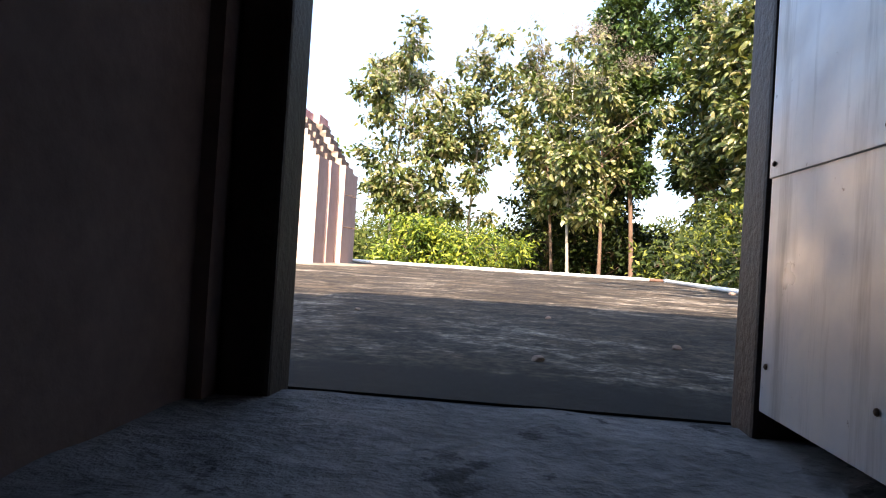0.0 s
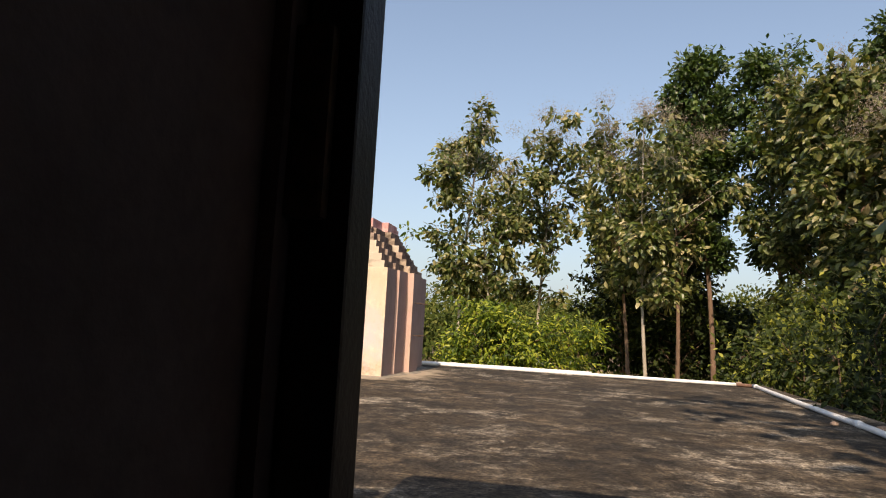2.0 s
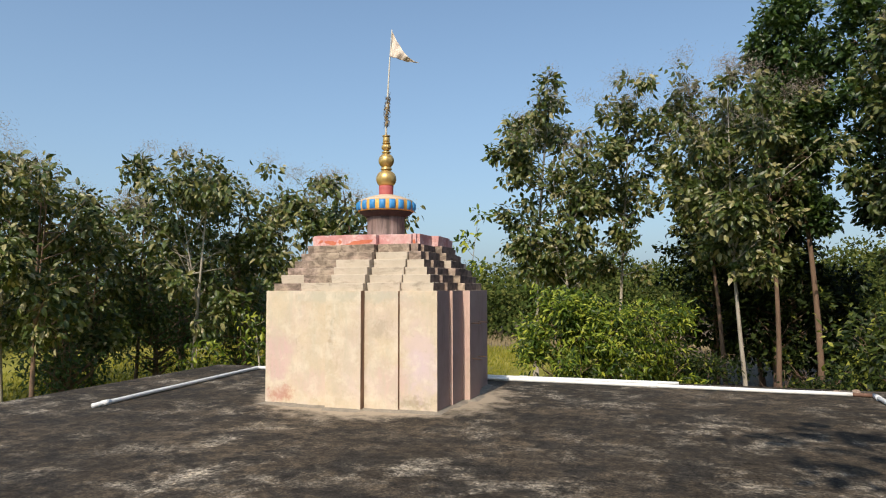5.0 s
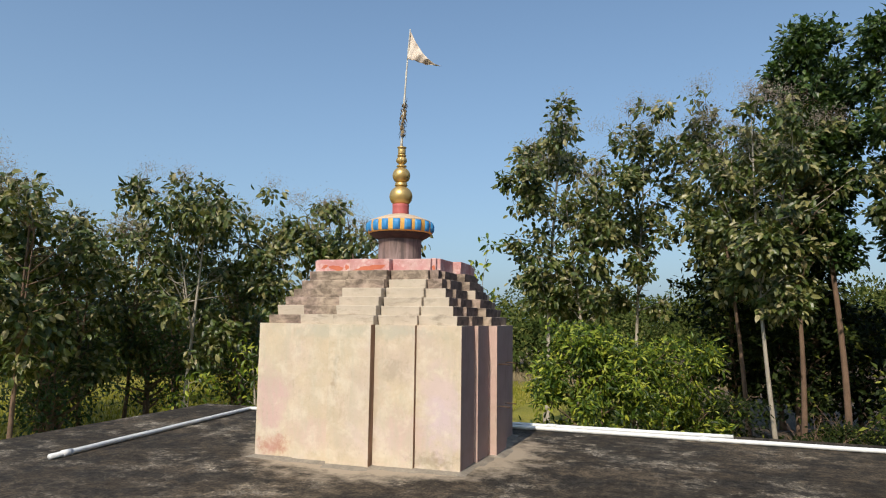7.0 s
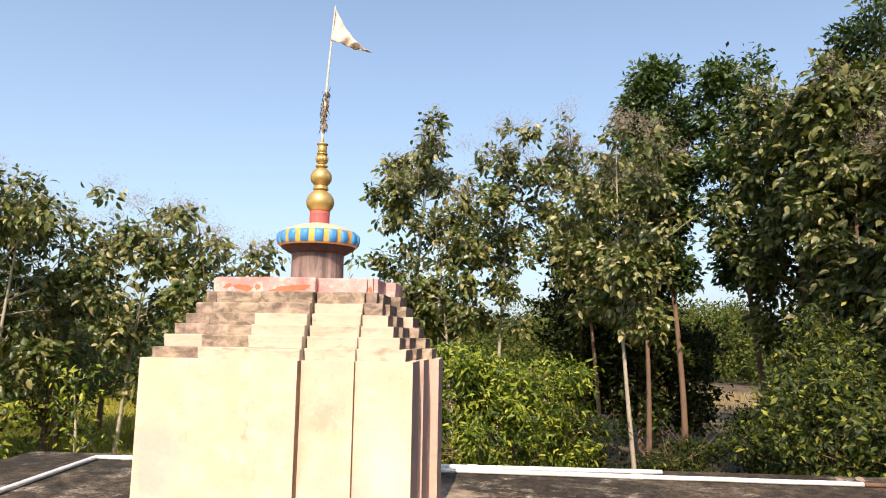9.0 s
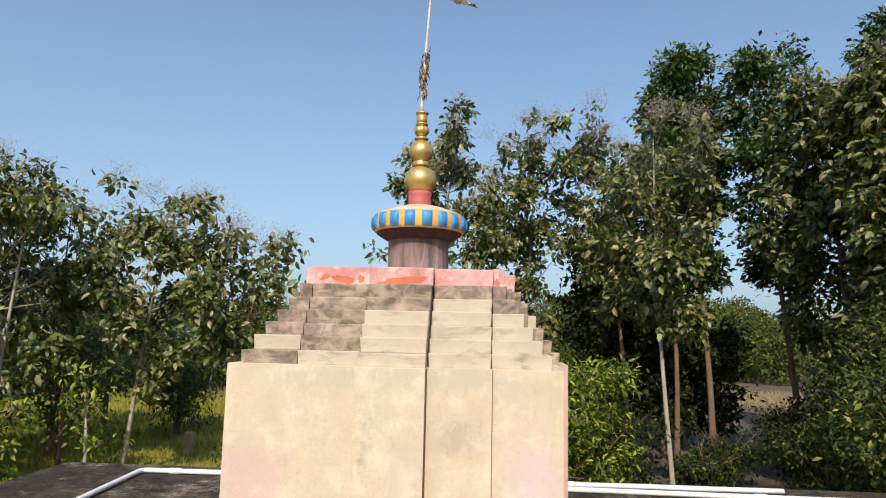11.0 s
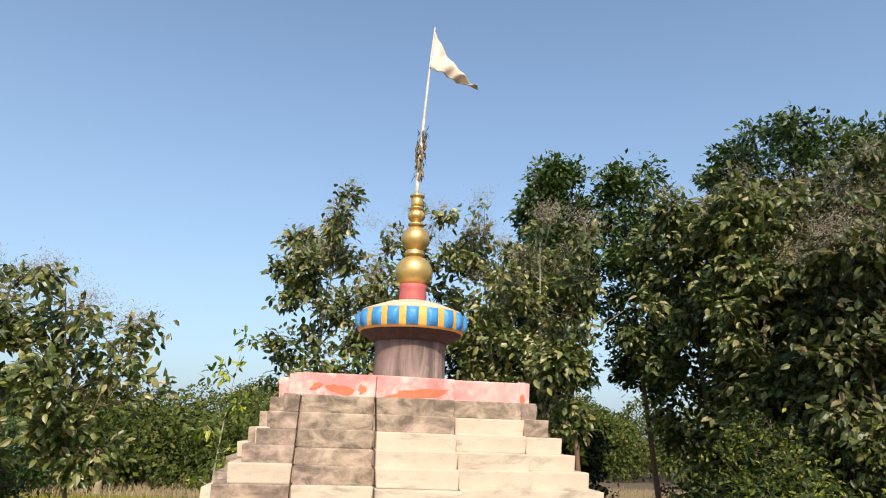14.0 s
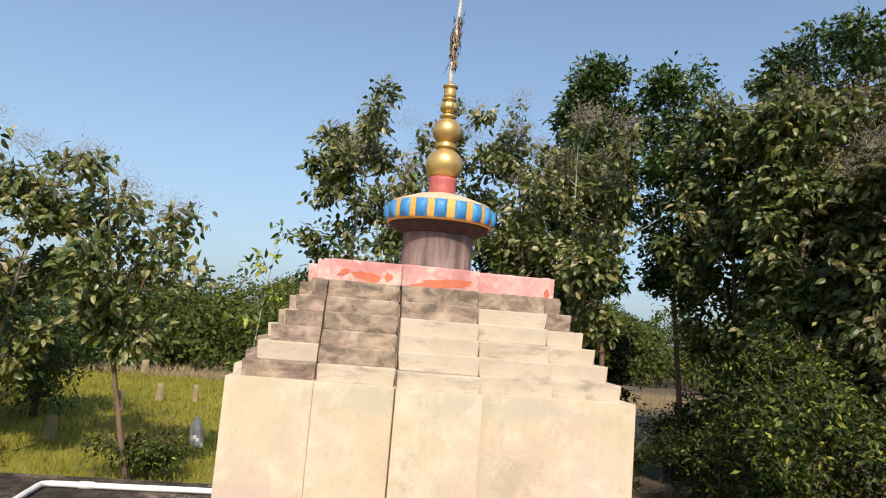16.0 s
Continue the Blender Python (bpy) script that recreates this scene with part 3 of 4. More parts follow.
temple = thing("temple_tower", CX, CY, 0, "cream and pink limewashed stepped temple tower standing on the roof", "temple tower")
body = prism(outline(0.0, 0.005), 0.0, 1.385)
bmesh.ops.bevel(body, geom=[e for e in body.edges if abs(e.verts[0].co.z - e.verts[1].co.z) > 1 or min(e.verts[0].co.z, e.verts[1].co.z) > 1.3], offset=0.0016, segments=2, affect="EDGES")
body.normal_update()
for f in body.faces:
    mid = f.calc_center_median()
    # East faces get the shade-darkened pink, their set-backs the lighter wash.
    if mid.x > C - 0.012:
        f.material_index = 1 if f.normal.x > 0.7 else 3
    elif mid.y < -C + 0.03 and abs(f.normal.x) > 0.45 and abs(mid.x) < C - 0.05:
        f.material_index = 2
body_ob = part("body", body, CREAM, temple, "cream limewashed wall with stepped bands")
body_ob.data.materials.append(SHADED_PINK)
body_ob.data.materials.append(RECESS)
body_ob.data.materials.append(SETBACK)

# stepped tiers of plastered blocks
STEP, TIER = 0.0600, 0.0945
rnd = random.Random(4)


def block(x0, x1, y0, y1, z0, z1, mat, parent, name="block"):
    bm = box(x0, x1, y0, y1, z0, z1, 0.007, -0.005)
    for v in bm.verts:
        v.co += Vector((noise.noise(v.co * 7), noise.noise(v.co * 7 + Vector((9, 0, 0))), noise.noise(v.co * 6 + Vector((0, 9, 0))))) * 0.006
    return part(name, bm, mat, parent)


def stained(side, band, k):
    """Which blocks take the stained wash: for mould, and on the east side for shade."""
    if side == 0:
        return {-2: k != 2, -1: k >= 2, 0: k >= 5, 1: k >= 6, 2: k >= 5}[band]
    if side == 1:
        return k != 4 or band != 0
    return (side * 7 + band * 3 + k * 5) % 4 != 0 and k > 0


for k in range(1, 7):
    tier = part("tier", box(-C + STEP * k + .05, C - STEP * k - .05, -C + STEP * k + .05, C - STEP * k - .05, 1.385 + TIER * (k - 1), 1.385 + TIER * k - 0.012), BLOCK_STAINED, temple,
                "stepped roof tier of mould-stained blocks")
    z0, z1 = 1.385 + TIER * (k - 1) - 0.004, 1.385 + TIER * k
    a, b, c, r2, r3 = plan(STEP * k)
    for s in range(4):
        rot = Matrix.Rotation(s * math.pi / 2, 4, "Z")
        rows = [(-2, -c, -b, -c, -c + 0.34), (-1, -b, -a, -r2, -c + 0.3), (0, -a, a, -r3, -c + 0.3), (1, a, b, -r2, -c + 0.3)]
        for band, x0, x1, y0, y1 in rows:
            dark = stained(s, band, k)
            if band == -2 and s == 1:
                dark = stained(0, 2, k)
            mat = BLOCK_STAINED if dark else BLOCK_CLEAN
            lift = rnd.uniform(-0.004, 0.004)
            if band == -2:
                x1 = -c + (c - b)
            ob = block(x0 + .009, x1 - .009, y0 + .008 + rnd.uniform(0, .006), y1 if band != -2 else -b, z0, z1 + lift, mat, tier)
            # The shade of the east faces is painted into their colour.
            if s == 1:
                ob.data.materials.append(EAST_SHADE)
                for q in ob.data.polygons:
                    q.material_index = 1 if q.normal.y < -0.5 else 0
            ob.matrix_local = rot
k = 7
z0, z1 = 1.385 + TIER * 6 - 0.004, 2.085
a, b, c, r2, r3 = plan(STEP * k)
band_ob = part("parapet", box(-c + .04, c - .04, -c + .04, c - .04, z0, z1 - 0.02), PINK, temple, "faded pink limewashed top band")
for s in range(4):
    rot = Matrix.Rotation(s * math.pi / 2, 4, "Z")
    for band, x0, x1, y0, y1 in ((-2, -c, -b, -c, -b), (-1, -b, -a, -r2, -c + .25), (0, -a, a, -r3, -c + .25), (1, a, b, -r2, -c + .25)):
        ob = block(x0 + .001, x1 - .001, y0, y1, z0, z1 + rnd.uniform(-.004, .004), PINK, band_ob)
        ob.matrix_local = rot


def flake(name, cx, cz, w, h, y, mat, parent, seed, skew=0.0, n=26):
    """A ragged patch of paint lying on a front face."""
    bm = bmesh.new()
    vs = []
    for i in range(n):
        t = 2 * math.pi * i / n
        r = 1 + 0.75 * noise.noise((math.cos(t) * 1.6 + seed, math.sin(t) * 1.6, seed * 1.7))
        vs.append(bm.verts.new((cx + w * r * math.cos(t), y, max(min(cz + h * r * math.sin(t) + skew * w * r * math.cos(t), cz + h * 1.2), cz - h * 1.05))))
    f = bm.faces.new(vs)
    ex = bmesh.ops.extrude_face_region(bm, geom=[f])
    for v in ex["geom"]:
        if isinstance(v, bmesh.types.BMVert):
            v.co.y += 0.004
    bmesh.ops.recalc_face_normals(bm, faces=bm.faces)
    return part(name, bm, mat, parent)


flake("paint_flake", 0.03, 1.988, 0.16, 0.030, -r3 - .0025, RED_PATCH, band_ob, 1.3, 0.12)
flake("paint_flake", -0.43, 1.99, 0.075, 0.03, -r2 - .0025, RED_PATCH, band_ob, 4.1, -0.2)
flake("paint_flake", -0.58, 2.01, 0.03, 0.025, -r2 - .0055, RED_PATCH, band_ob, 7.7, 0.3)
flake("paint_flake", -0.31, 2.0, 0.022, 0.03, -r2 - .0025, RED_PATCH, band_ob, 2.9)
flake("paint_flake", 0.685, 1.985, 0.018, 0.03, -c - .0025, RED_PATCH, band_ob, 8.2)

# neck, ribbed disc and gilded finial
FX, FY = 0.035, -0.07
finial = thing("finial", CX + FX, CY + FY, 2.065, "gilded pot finial on a blue and yellow ribbed disc", "finial")
part("neck", lathe([(0.262, 0.0), (0.262, 0.012), (0.254, 0.03), (0.251, 0.25), (0.256, 0.312)], 56), MAUVE, finial, "weathered mauve round neck", True)
part("underside", lathe([(0.252, 0.300), (0.29, 0.318), (0.350, 0.356), (0.362, 0.374)], 64), UNDER_BROWN, finial, "dark sloping underside of the disc", True)
disc = part("ribbed_disc", lathe([(0.356, 0.370), (0.374, 0.377), (0.380, 0.40), (0.383, 0.45), (0.376, 0.50), (0.364, 0.513)], 80), YELLOW, finial, "yellow ochre drum of the ribbed disc", True)
NP = 18
pan = bmesh.new()
for i in range(9):
    for j in range(7):
        u, v = i / 8 * 2 - 1, j / 6 * 2 - 1
        d = 0.022 * (1 - abs(u) ** 4) * (1 - abs(v) ** 4)
        ang = u * 0.110
        rr = 0.379 + d + 0.004 * (1 - v * v)
        pan.verts.new((rr * math.cos(ang), rr * math.sin(ang), 0.447 + v * 0.062))
pan.verts.ensure_lookup_table()
for i in range(8):
    for j in range(6):
        q = i * 7 + j
        pan.faces.new((pan.verts[q], pan.verts[q + 7], pan.verts[q + 8], pan.verts[q + 1]))
first = part("blue_panel", pan, BLUE, disc, "raised blue painted lobe", True)
first.matrix_local = Matrix.Rotation(radians(5), 4, "Z")
for i in range(1, NP):
    o = new("blue_panel", first.data)
    o.parent, o["label"] = disc, "raised blue painted lobe"
    o.matrix_local = Matrix.Rotation(radians(5 + 360 / NP * i + rnd.uniform(-1, 1)), 4, "Z")
part("cap", lathe([(0.366, 0.510), (0.358, 0.525), (0.29, 0.552), (0.20, 0.585), (0.11, 0.607)], 64), PEACH, finial, "peach weathered sloping cap", True)
part("collar", lathe([(0.100, 0.600), (0.098, 0.62), (0.097, 0.70), (0.100, 0.728)], 40), RED, finial, "red painted collar", True)


def ball(r, zc, squash, n=14):
    return [(max(r * math.cos(t), 0.001), zc + r * squash * math.sin(t)) for t in np.linspace(-1.15, 1.15, n)]


part("lower_pot", lathe([(0.06, 0.712)] + ball(0.137, 0.826, 0.92) + [(0.062, 0.952)], 48), GOLD, finial, "gold painted round pot", True)
part("ring", lathe([(0.058, 0.945), (0.076, 0.953), (0.078, 0.962), (0.066, 0.972), (0.074, 0.982), (0.060, 0.99)], 40), GOLD, finial, "gold painted ring", True)
part("upper_pot", lathe([(0.05, 0.985)] + ball(0.106, 1.078, 0.95) + [(0.048, 1.19)], 48), GOLD, finial, "gold painted round pot", True)
part("ring", lathe([(0.045, 1.178), (0.060, 1.185), (0.060, 1.196), (0.046, 1.204)], 40), GOLD, finial, "gold painted ring", True)
bead = lathe([(0.046, 1.20)] + ball(0.064, 1.262, 0.82, 10) + [(0.046, 1.315)], 40, lambda t, z: 1 + (0.05 * math.cos(9 * t) if 1.22 < z < 1.3 else 0))
part("bead", bead, GOLD, finial, "gold painted fluted bead", True)
part("ring", lathe([(0.045, 1.305), (0.054, 1.314), (0.054, 1.322), (0.045, 1.33)], 40), GOLD, finial, "gold painted ring", True)
part("tip_cup", lathe([(0.042, 1.325), (0.046, 1.35), (0.046, 1.385), (0.042, 1.405), (0.056, 1.414), (0.056, 1.422), (0.03, 1.426)], 40), GOLD, finial, "gold painted tip", True)

# flag on its pole
P0 = Vector((CX + FX - 0.012, CY + FY, 3.485))
flag = thing("flag", P0.x, P0.y, P0.z, "ragged off-white triangular flag on a leaning bamboo pole", "flag")


def pole_at(s):
    return Vector((0.005 + 0.055 * s + 0.03 * s * s, 0.0, 1.47 * s))


tube("pole", [tuple(pole_at(i / 24)) for i in range(25)], [0.016 - 0.010 * i / 24 + (0.002 if i % 5 == 0 else 0) for i in range(25)], BAMBOO, flag)
fv, ff = [], []
U, W = 34, 14
for i in range(U + 1):
    for j in range(W + 1):
        u, v = i / U, j / W
        s_p = 0.985 - 0.245 * v
        base = pole_at(s_p)
        reach = 0.39 * u
        top_z = 1.45 - 0.47 * (1 - (1 - u) ** 1.8)
        bot_z = min(1.09 - 0.13 * u, top_z - 0.012)
        z = top_z + (bot_z - top_z) * v + 0.008 * noise.noise((u * 34, v * 3, 1)) * (1 if v in (0, 1) else 0.2)
        fv.append((base.x + reach - 0.02 * v * u, 0.035 * math.sin(u * 8 + v * 3.2) * (0.3 + u) + 0.014 * math.sin(v * 4 + u * 26), z))
for i in range(U):
    for j in range(W):
        q = i * (W + 1) + j
        ff.append((q, q + W + 1, q + W + 2, q + 1))
cloth = raw("cloth", fv, ff, CLOTH, flag, True)
sol = cloth.modifiers.new("thick", "SOLIDIFY")
sol.thickness = 0.003
lv, lf = [], []
lr = random.Random(9)
for i in range(90):
    s = 0.12 + 0.26 * lr.random()
    p = pole_at(s)
    ang = lr.uniform(0, 6.28)
    out = Vector((math.cos(ang), math.sin(ang), 0))
    d = (out * lr.uniform(0.05, 0.4) + Vector((0, 0, lr.choice((-1, 1, -1))))).normalized()
    wv = d.cross(out).normalized()
    ln, wd = lr.uniform(0.04, 0.09), lr.uniform(0.006, 0.014)
    o = p + out * 0.018
    q = len(lv)
    mid = o + d * ln * .5 + out * 0.012
    lv += [tuple(o), tuple(mid + wv * wd), tuple(mid - wv * wd), tuple(o + d * ln + out * lr.uniform(0, .02))]
    lf += [(q, q + 1, q + 2), (q + 1, q + 3, q + 2)]
raw("dried_garland", lv, lf, DRY_LEAF, flag)["label"] = "withered leaf garland tied to the pole"

# mortar apron and iron rods
ap = bmesh.new()
inner = outline()
N_A = 200


def along(pts, n):
    seg, tot = [], 0
    for p, q in zip(pts, pts[1:] + pts[:1]):
        d = math.dist(p, q)
        seg.append((p, q, tot, d))
        tot += d
    out = []
    for i in range(n):
        s = tot * i / n
        for p, q, t0, d in seg:
            if t0 <= s <= t0 + d and d > 0:
                f = (s - t0) / d
                out.append((p[0] + (q[0] - p[0]) * f, p[1] + (q[1] - p[1]) * f))
                break
        else:
            out.append(pts[0])
    return out


pi_, po = along(inner, N_A), []
for i, (x, y) in enumerate(pi_):
    ln = math.hypot(x, y)
    w = 0.09 + 0.06 * noise.noise((x * 1.7, y * 1.7, 4)) + 0.04 * noise.noise((x * 7, y * 7, 1))
    po.append((x + x / ln * w, y + y / ln * w))
vi = [ap.verts.new((x * 0.985, y * 0.985, 0.028)) for x, y in pi_]
vm = [ap.verts.new(((x * .55 + u * .45), (y * .55 + v * .45), 0.010)) for (x, y), (u, v) in zip(pi_, po)]
vo = [ap.verts.new((u, v, 0.0)) for u, v in po]
for i in range(N_A):
    j = (i + 1) % N_A
    ap.faces.new((vo[i], vo[j], vm[j], vm[i]))
    ap.faces.new((vm[i], vm[j], vi[j], vi[i]))
part("mortar_apron", ap, MORTAR, temple, "pale mortar fillet round the foot", True)
for z in (0.97, 0.52):
    for y in (-0.16, 0.16):
        tube("iron_rod", [(C + S3 - .05, y, z), (C + S3 + .06, y, z + .002), (C + S3 + .13, y, z - .004)], [0.006] * 3, IRON, temple, 6)

# ---- pipes on the roof ----
PR = 0.028


def pipe(points, couplers, label, bend=()):
    x, y, _ = points[0]
    ob = thing("drain_pipe", x, y, 0.0, label, "pipe", "white pipes round the roof edge")
    loc = [(p[0] - x, p[1] - y, p[2]) for p in points]
    tube("pipe_run", loc, [PR] * len(loc), PVC, ob, 14)
    for f in couplers:
        i = min(int(f * (len(loc) - 1)), len(loc) - 2)
        a, b = Vector(loc[i]), Vector(loc[i + 1])
        p, d = a.lerp(b, f * (len(loc) - 1) - i), (b - a).normalized()
        tube("coupler", [tuple(p - d * .06), tuple(p + d * .06)], [PR + 0.007] * 2, PVC, ob, 14)
    return ob


def run(a, b, n=14, sag=0.006, seed=0):
    return [(a[0] + (b[0] - a[0]) * i / n + sag * 2 * noise.noise((i * .4, seed, 0)), a[1] + (b[1] - a[1]) * i / n + sag * 2 * noise.noise((i * .4, seed, 7)),
             PR + 0.003) for i in range(n + 1)]


pipe(run((-5.56, 6.98), (-5.87, 10.74), 14, 0.008, 1) + [(-5.865, 10.80, PR + .003), (-5.80, 10.83, PR + .003)] + run((-5.7, 10.83), (1.07, 10.98), 24, 0.008, 2)[1:], (0.02, 0.42, 0.8), "long white plastic pipe lying along two roof edges")
pipe(run((-1.75, 10.70), (3.18, 10.64), 20, 0.01, 3), (0.5,), "white plastic pipe lying along the roof edge")
pipe(run((3.42, 10.62), (3.17, 3.2), 20, 0.012, 5), (0.02, 0.55), "white plastic pipe lying along the roof edge")
jt = thing("pipe_joint", 3.3, 10.62, 0.0, "brown taped joint between two white pipes", "pipe joint")
tube("sleeve", [(-.12, .02, PR + .003), (0, .03, PR), (.12, 0, PR + .003)], [0.024, 0.027, 0.024], JOINT, jt, 12)


def rubble(x, y, sx, sy, sz, seed):
    bm = bmesh.new()
    bmesh.ops.create_icosphere(bm, subdivisions=2, radius=1)
    for v in bm.verts:
        v.co = Vector((v.co.x * sx, v.co.y * sy, v.co.z * sz)) * (1 + 0.35 * noise.noise(v.co * 1.3 + Vector((seed, 0, 0))))
        v.co.z = max(v.co.z, -sz * 0.6)
    lowest = min(v.co.z for v in bm.verts)
    bmesh.ops.translate(bm, verts=bm.verts, vec=(0, 0, -lowest))
    ob = part("brick_fragment", bm, BRICK)
    ob.location, ob.rotation_euler = (x, y, 0), (0, 0, seed)
    return tagged(ob, "broken brick fragment lying on the roof screed", "rubble", "fragments by the pipe")


for i, (x, y, s) in enumerate(((3.42, 6.35, .05), (3.40, 6.05, .035), (3.36, 5.55, .05), (3.5, 5.3, .03), (3.12, 6.6, .03), (3.45, 7.3, .03), (3.3, 10.95, .05), (3.05, 10.9, .04), (3.3, 4.9, .045), (2.2, 3.4, .012), (0.3, 2.1, .01), (1.3, 1.6, .012), (1.0, 2.3, .01), (0.9, 1.2, .012))):
    rubble(x, y, s * 1.2, s, s * .7, i * 1.37)


# ---- trees ----
def leaf_cloud(centres, dirs, size, ratio, rng, droop=0.5, spread=0.9, fine=False):
    """Folded five-point leaves at the centres; dirs is the way each one points."""
    n = len(centres)
    d = dirs + rng.normal(0, spread, (n, 3))
    d[:, 2] -= droop
    d /= np.linalg.norm(d, axis=1)[:, None] + 1e-9
    up = rng.normal(0, 0.5, (n, 3)) + np.array((0, -0.5, 0.85))
    w = np.cross(d, up)
    w /= np.linalg.norm(w, axis=1)[:, None] + 1e-9
    nn = np.cross(w, d)
    ln = (size * rng.uniform(0.6, 1.25, n))[:, None]
    wd = ln * ratio * 0.5
    fold = ln * 0.07
    if fine:
        rows = ((0.14, 0.50), (0.34, 0.95), (0.56, 1.0), (0.76, 0.70), (0.90, 0.33)) if fine > 1 else ((0.28, 0.92), (0.68, 0.88))
        verts = np.empty((n, 2 + 3 * len(rows), 3))
        verts[:, 0] = centres
        wave = rng.uniform(-0.5, 0.5, (n, 1))
        for r, (s, k) in enumerate(rows):
            sag = -nn * ln * 0.32 * s * s
            mid = centres + d * ln * s + sag
            ripple = nn * ln * 0.03 * math.sin(s * 11) * wave
            verts[:, 1 + 3 * r] = mid + w * wd * k + nn * fold * k + ripple
            verts[:, 2 + 3 * r] = mid
            verts[:, 3 + 3 * r] = mid - w * wd * k + nn * fold * k - ripple
        verts[:, -1] = centres + d * ln - nn * ln * 0.34
        tri, m = [(0, 2, 1), (0, 3, 2)], 2 + 3 * len(rows)
        for r in range(len(rows) - 1):
            q = 1 + 3 * r
            tri += [(q, q + 1, q + 4), (q, q + 4, q + 3), (q + 1, q + 2, q + 5), (q + 1, q + 5, q + 4)]
        tri += [(m - 4, m - 3, m - 1), (m - 3, m - 2, m - 1)]
        base = np.arange(n)[:, None] * m
        return verts.reshape(-1, 3), np.concatenate([base + np.array(t) for t in tri])
    verts = np.empty((n, 5, 3))
    verts[:, 0] = centres
    verts[:, 1] = centres + d * ln * 0.48 + w * wd + nn * fold
    verts[:, 2] = centres + d * ln * 0.5
    verts[:, 3] = centres + d * ln * 0.48 - w * wd + nn * fold
    verts[:, 4] = centres + d * ln * 0.97 - nn * ln * 0.10
    base = np.arange(n)[:, None] * 5
    faces = np.concatenate([base + np.array(t) for t in ((0, 2, 1), (0, 3, 2), (1, 2, 4), (2, 3, 4))])
    return verts.reshape(-1, 3), faces


def tree(name, x, y, top, radius, bottom, leaves, size, ratio, leaf_mat, bark, label, category, seed,
         trunk_r=0.11, lean=(0, 0), flowers=0, stems=1, group="", clump=0.5, limbs=16, gaps=0.25, droop=0.5, foot=GZ, fine=1, bloom=None, fork=0):
    """A tapered, bent trunk, limbs and twigs, and a crown of many single leaves in uneven clumps."""
    rng = np.random.default_rng(seed)
    ob = thing(name, x, y, foot, label, category, group)
    h, cb = top - foot, bottom - foot
    lv, lf, tips, outs = [], [], [], []
    for st in range(stems):
        off = rng.normal(0, 0.18, 2) if stems > 1 else np.zeros(2)
        tilt = rng.normal(0, 0.05, 2) + np.array(lean)
        hh = h * (0.93 if st == 0 else rng.uniform(0.75, 0.9))
        ph = rng.uniform(0, 6, 2)
        pts = []
        for i in range(13):
            s = i / 12
            pts.append((off[0] + tilt[0] * hh * s + 0.014 * h * math.sin(4 * s + ph[0]) * s ** .5, off[1] + tilt[1] * hh * s + 0.014 * h * math.sin(5 * s + ph[1]) * s ** .5, hh * s))
        rad = [trunk_r * (1.25 if i == 0 else 1) * (1 - 0.85 * i / 12) for i in range(13)]
        if st == 0:
            main = pts
        if fork and st:
            way = 2.1 * st + ph[0] * 0.3
            reach = rng.uniform(0.16, 0.30)
            pts = main[:fork + 1] + [(main[fork][0] + math.cos(way) * reach * hh * (i - fork) / 12, main[fork][1] + math.sin(way) * reach * hh * (i - fork) / 12,
                                      main[fork][2] + (hh - main[fork][2]) * (i - fork) / (12 - fork)) for i in range(fork + 1, 13)]
            tube("leader", pts[fork:], [r * 0.75 for r in rad[fork:]], bark, ob, 8)
        else:
            tube("trunk", pts, rad, bark, ob, 9)
        P = np.array(pts)
        for b in range(limbs // stems):
            s0 = max(0.12, cb / hh * 0.85) + (0.97 - max(0.12, cb / hh * 0.85)) * (b + rng.random()) / (limbs // stems)
            s0 = min(s0, 0.98)
            o = np.array([np.interp(s0 * hh, P[:, 2], P[:, k]) for k in range(3)])
            f = (s0 * hh - cb * 0.85) / (h - cb * 0.85)
            width = radius * (0.32 + 0.52 * math.sin(math.pi * min(max(f, 0.05), 1) ** 0.8 * 0.92)) * rng.uniform(0.6, 1.1)
            az = b * 2.4 + rng.uniform(-0.5, 0.5)
            rise = rng.uniform(0.35, 1.0) * width
            e = o + np.array((math.cos(az) * width, math.sin(az) * width, rise))
            m = (o + e) / 2 + np.array((0, 0, -0.08 * width)) + rng.normal(0, 0.06 * width, 3)
            r0 = trunk_r * (1 - 0.8 * s0) * 0.5 + 0.008
            v, fc = tube_data([tuple(o), tuple(m), tuple(e)], [r0, r0 * .6, 0.006], 5, len(lv))
            lv += v
            lf += fc
            for q in range(rng.integers(3, 5)):
                s1 = rng.uniform(0.3, 1.0)
                a = o + (e - o) * s1 if s1 > .5 else o + (m - o) * s1 * 2
                dd = rng.normal(0, 1, 3) * np.array((1, 1, 0.7)) + np.array((math.cos(az), math.sin(az), 0.35))
                t = a + dd / np.linalg.norm(dd) * width * rng.uniform(0.22, 0.42)
                v, fc = tube_data([tuple(a), tuple((a + t) / 2 + rng.normal(0, .03, 3)), tuple(t)], [r0 * .4, r0 * .25, 0.004], 4, len(lv))
                lv += v
                lf += fc
                tips.append(t)
                outs.append(dd / np.linalg.norm(dd))
        tips.append(P[-1])
        outs.append(np.array((0, 0, 1.0)))
    tagged(raw("branching", lv, lf, bark, ob, True), kind="stuff")
    tips, outs = np.array(tips), np.array(outs)
    weight = rng.uniform(0.2, 1, len(tips)) * (rng.random(len(tips)) > gaps)
    weight[-1] = 0.6
    pick = rng.choice(len(tips), leaves, p=weight / weight.sum())
    cen = tips[pick] + rng.normal(0, 1, (leaves, 3)) * np.array((clump, clump, clump * 0.75))
    keep = cen[:, 2] < h
    cen, pick = cen[keep], pick[keep]
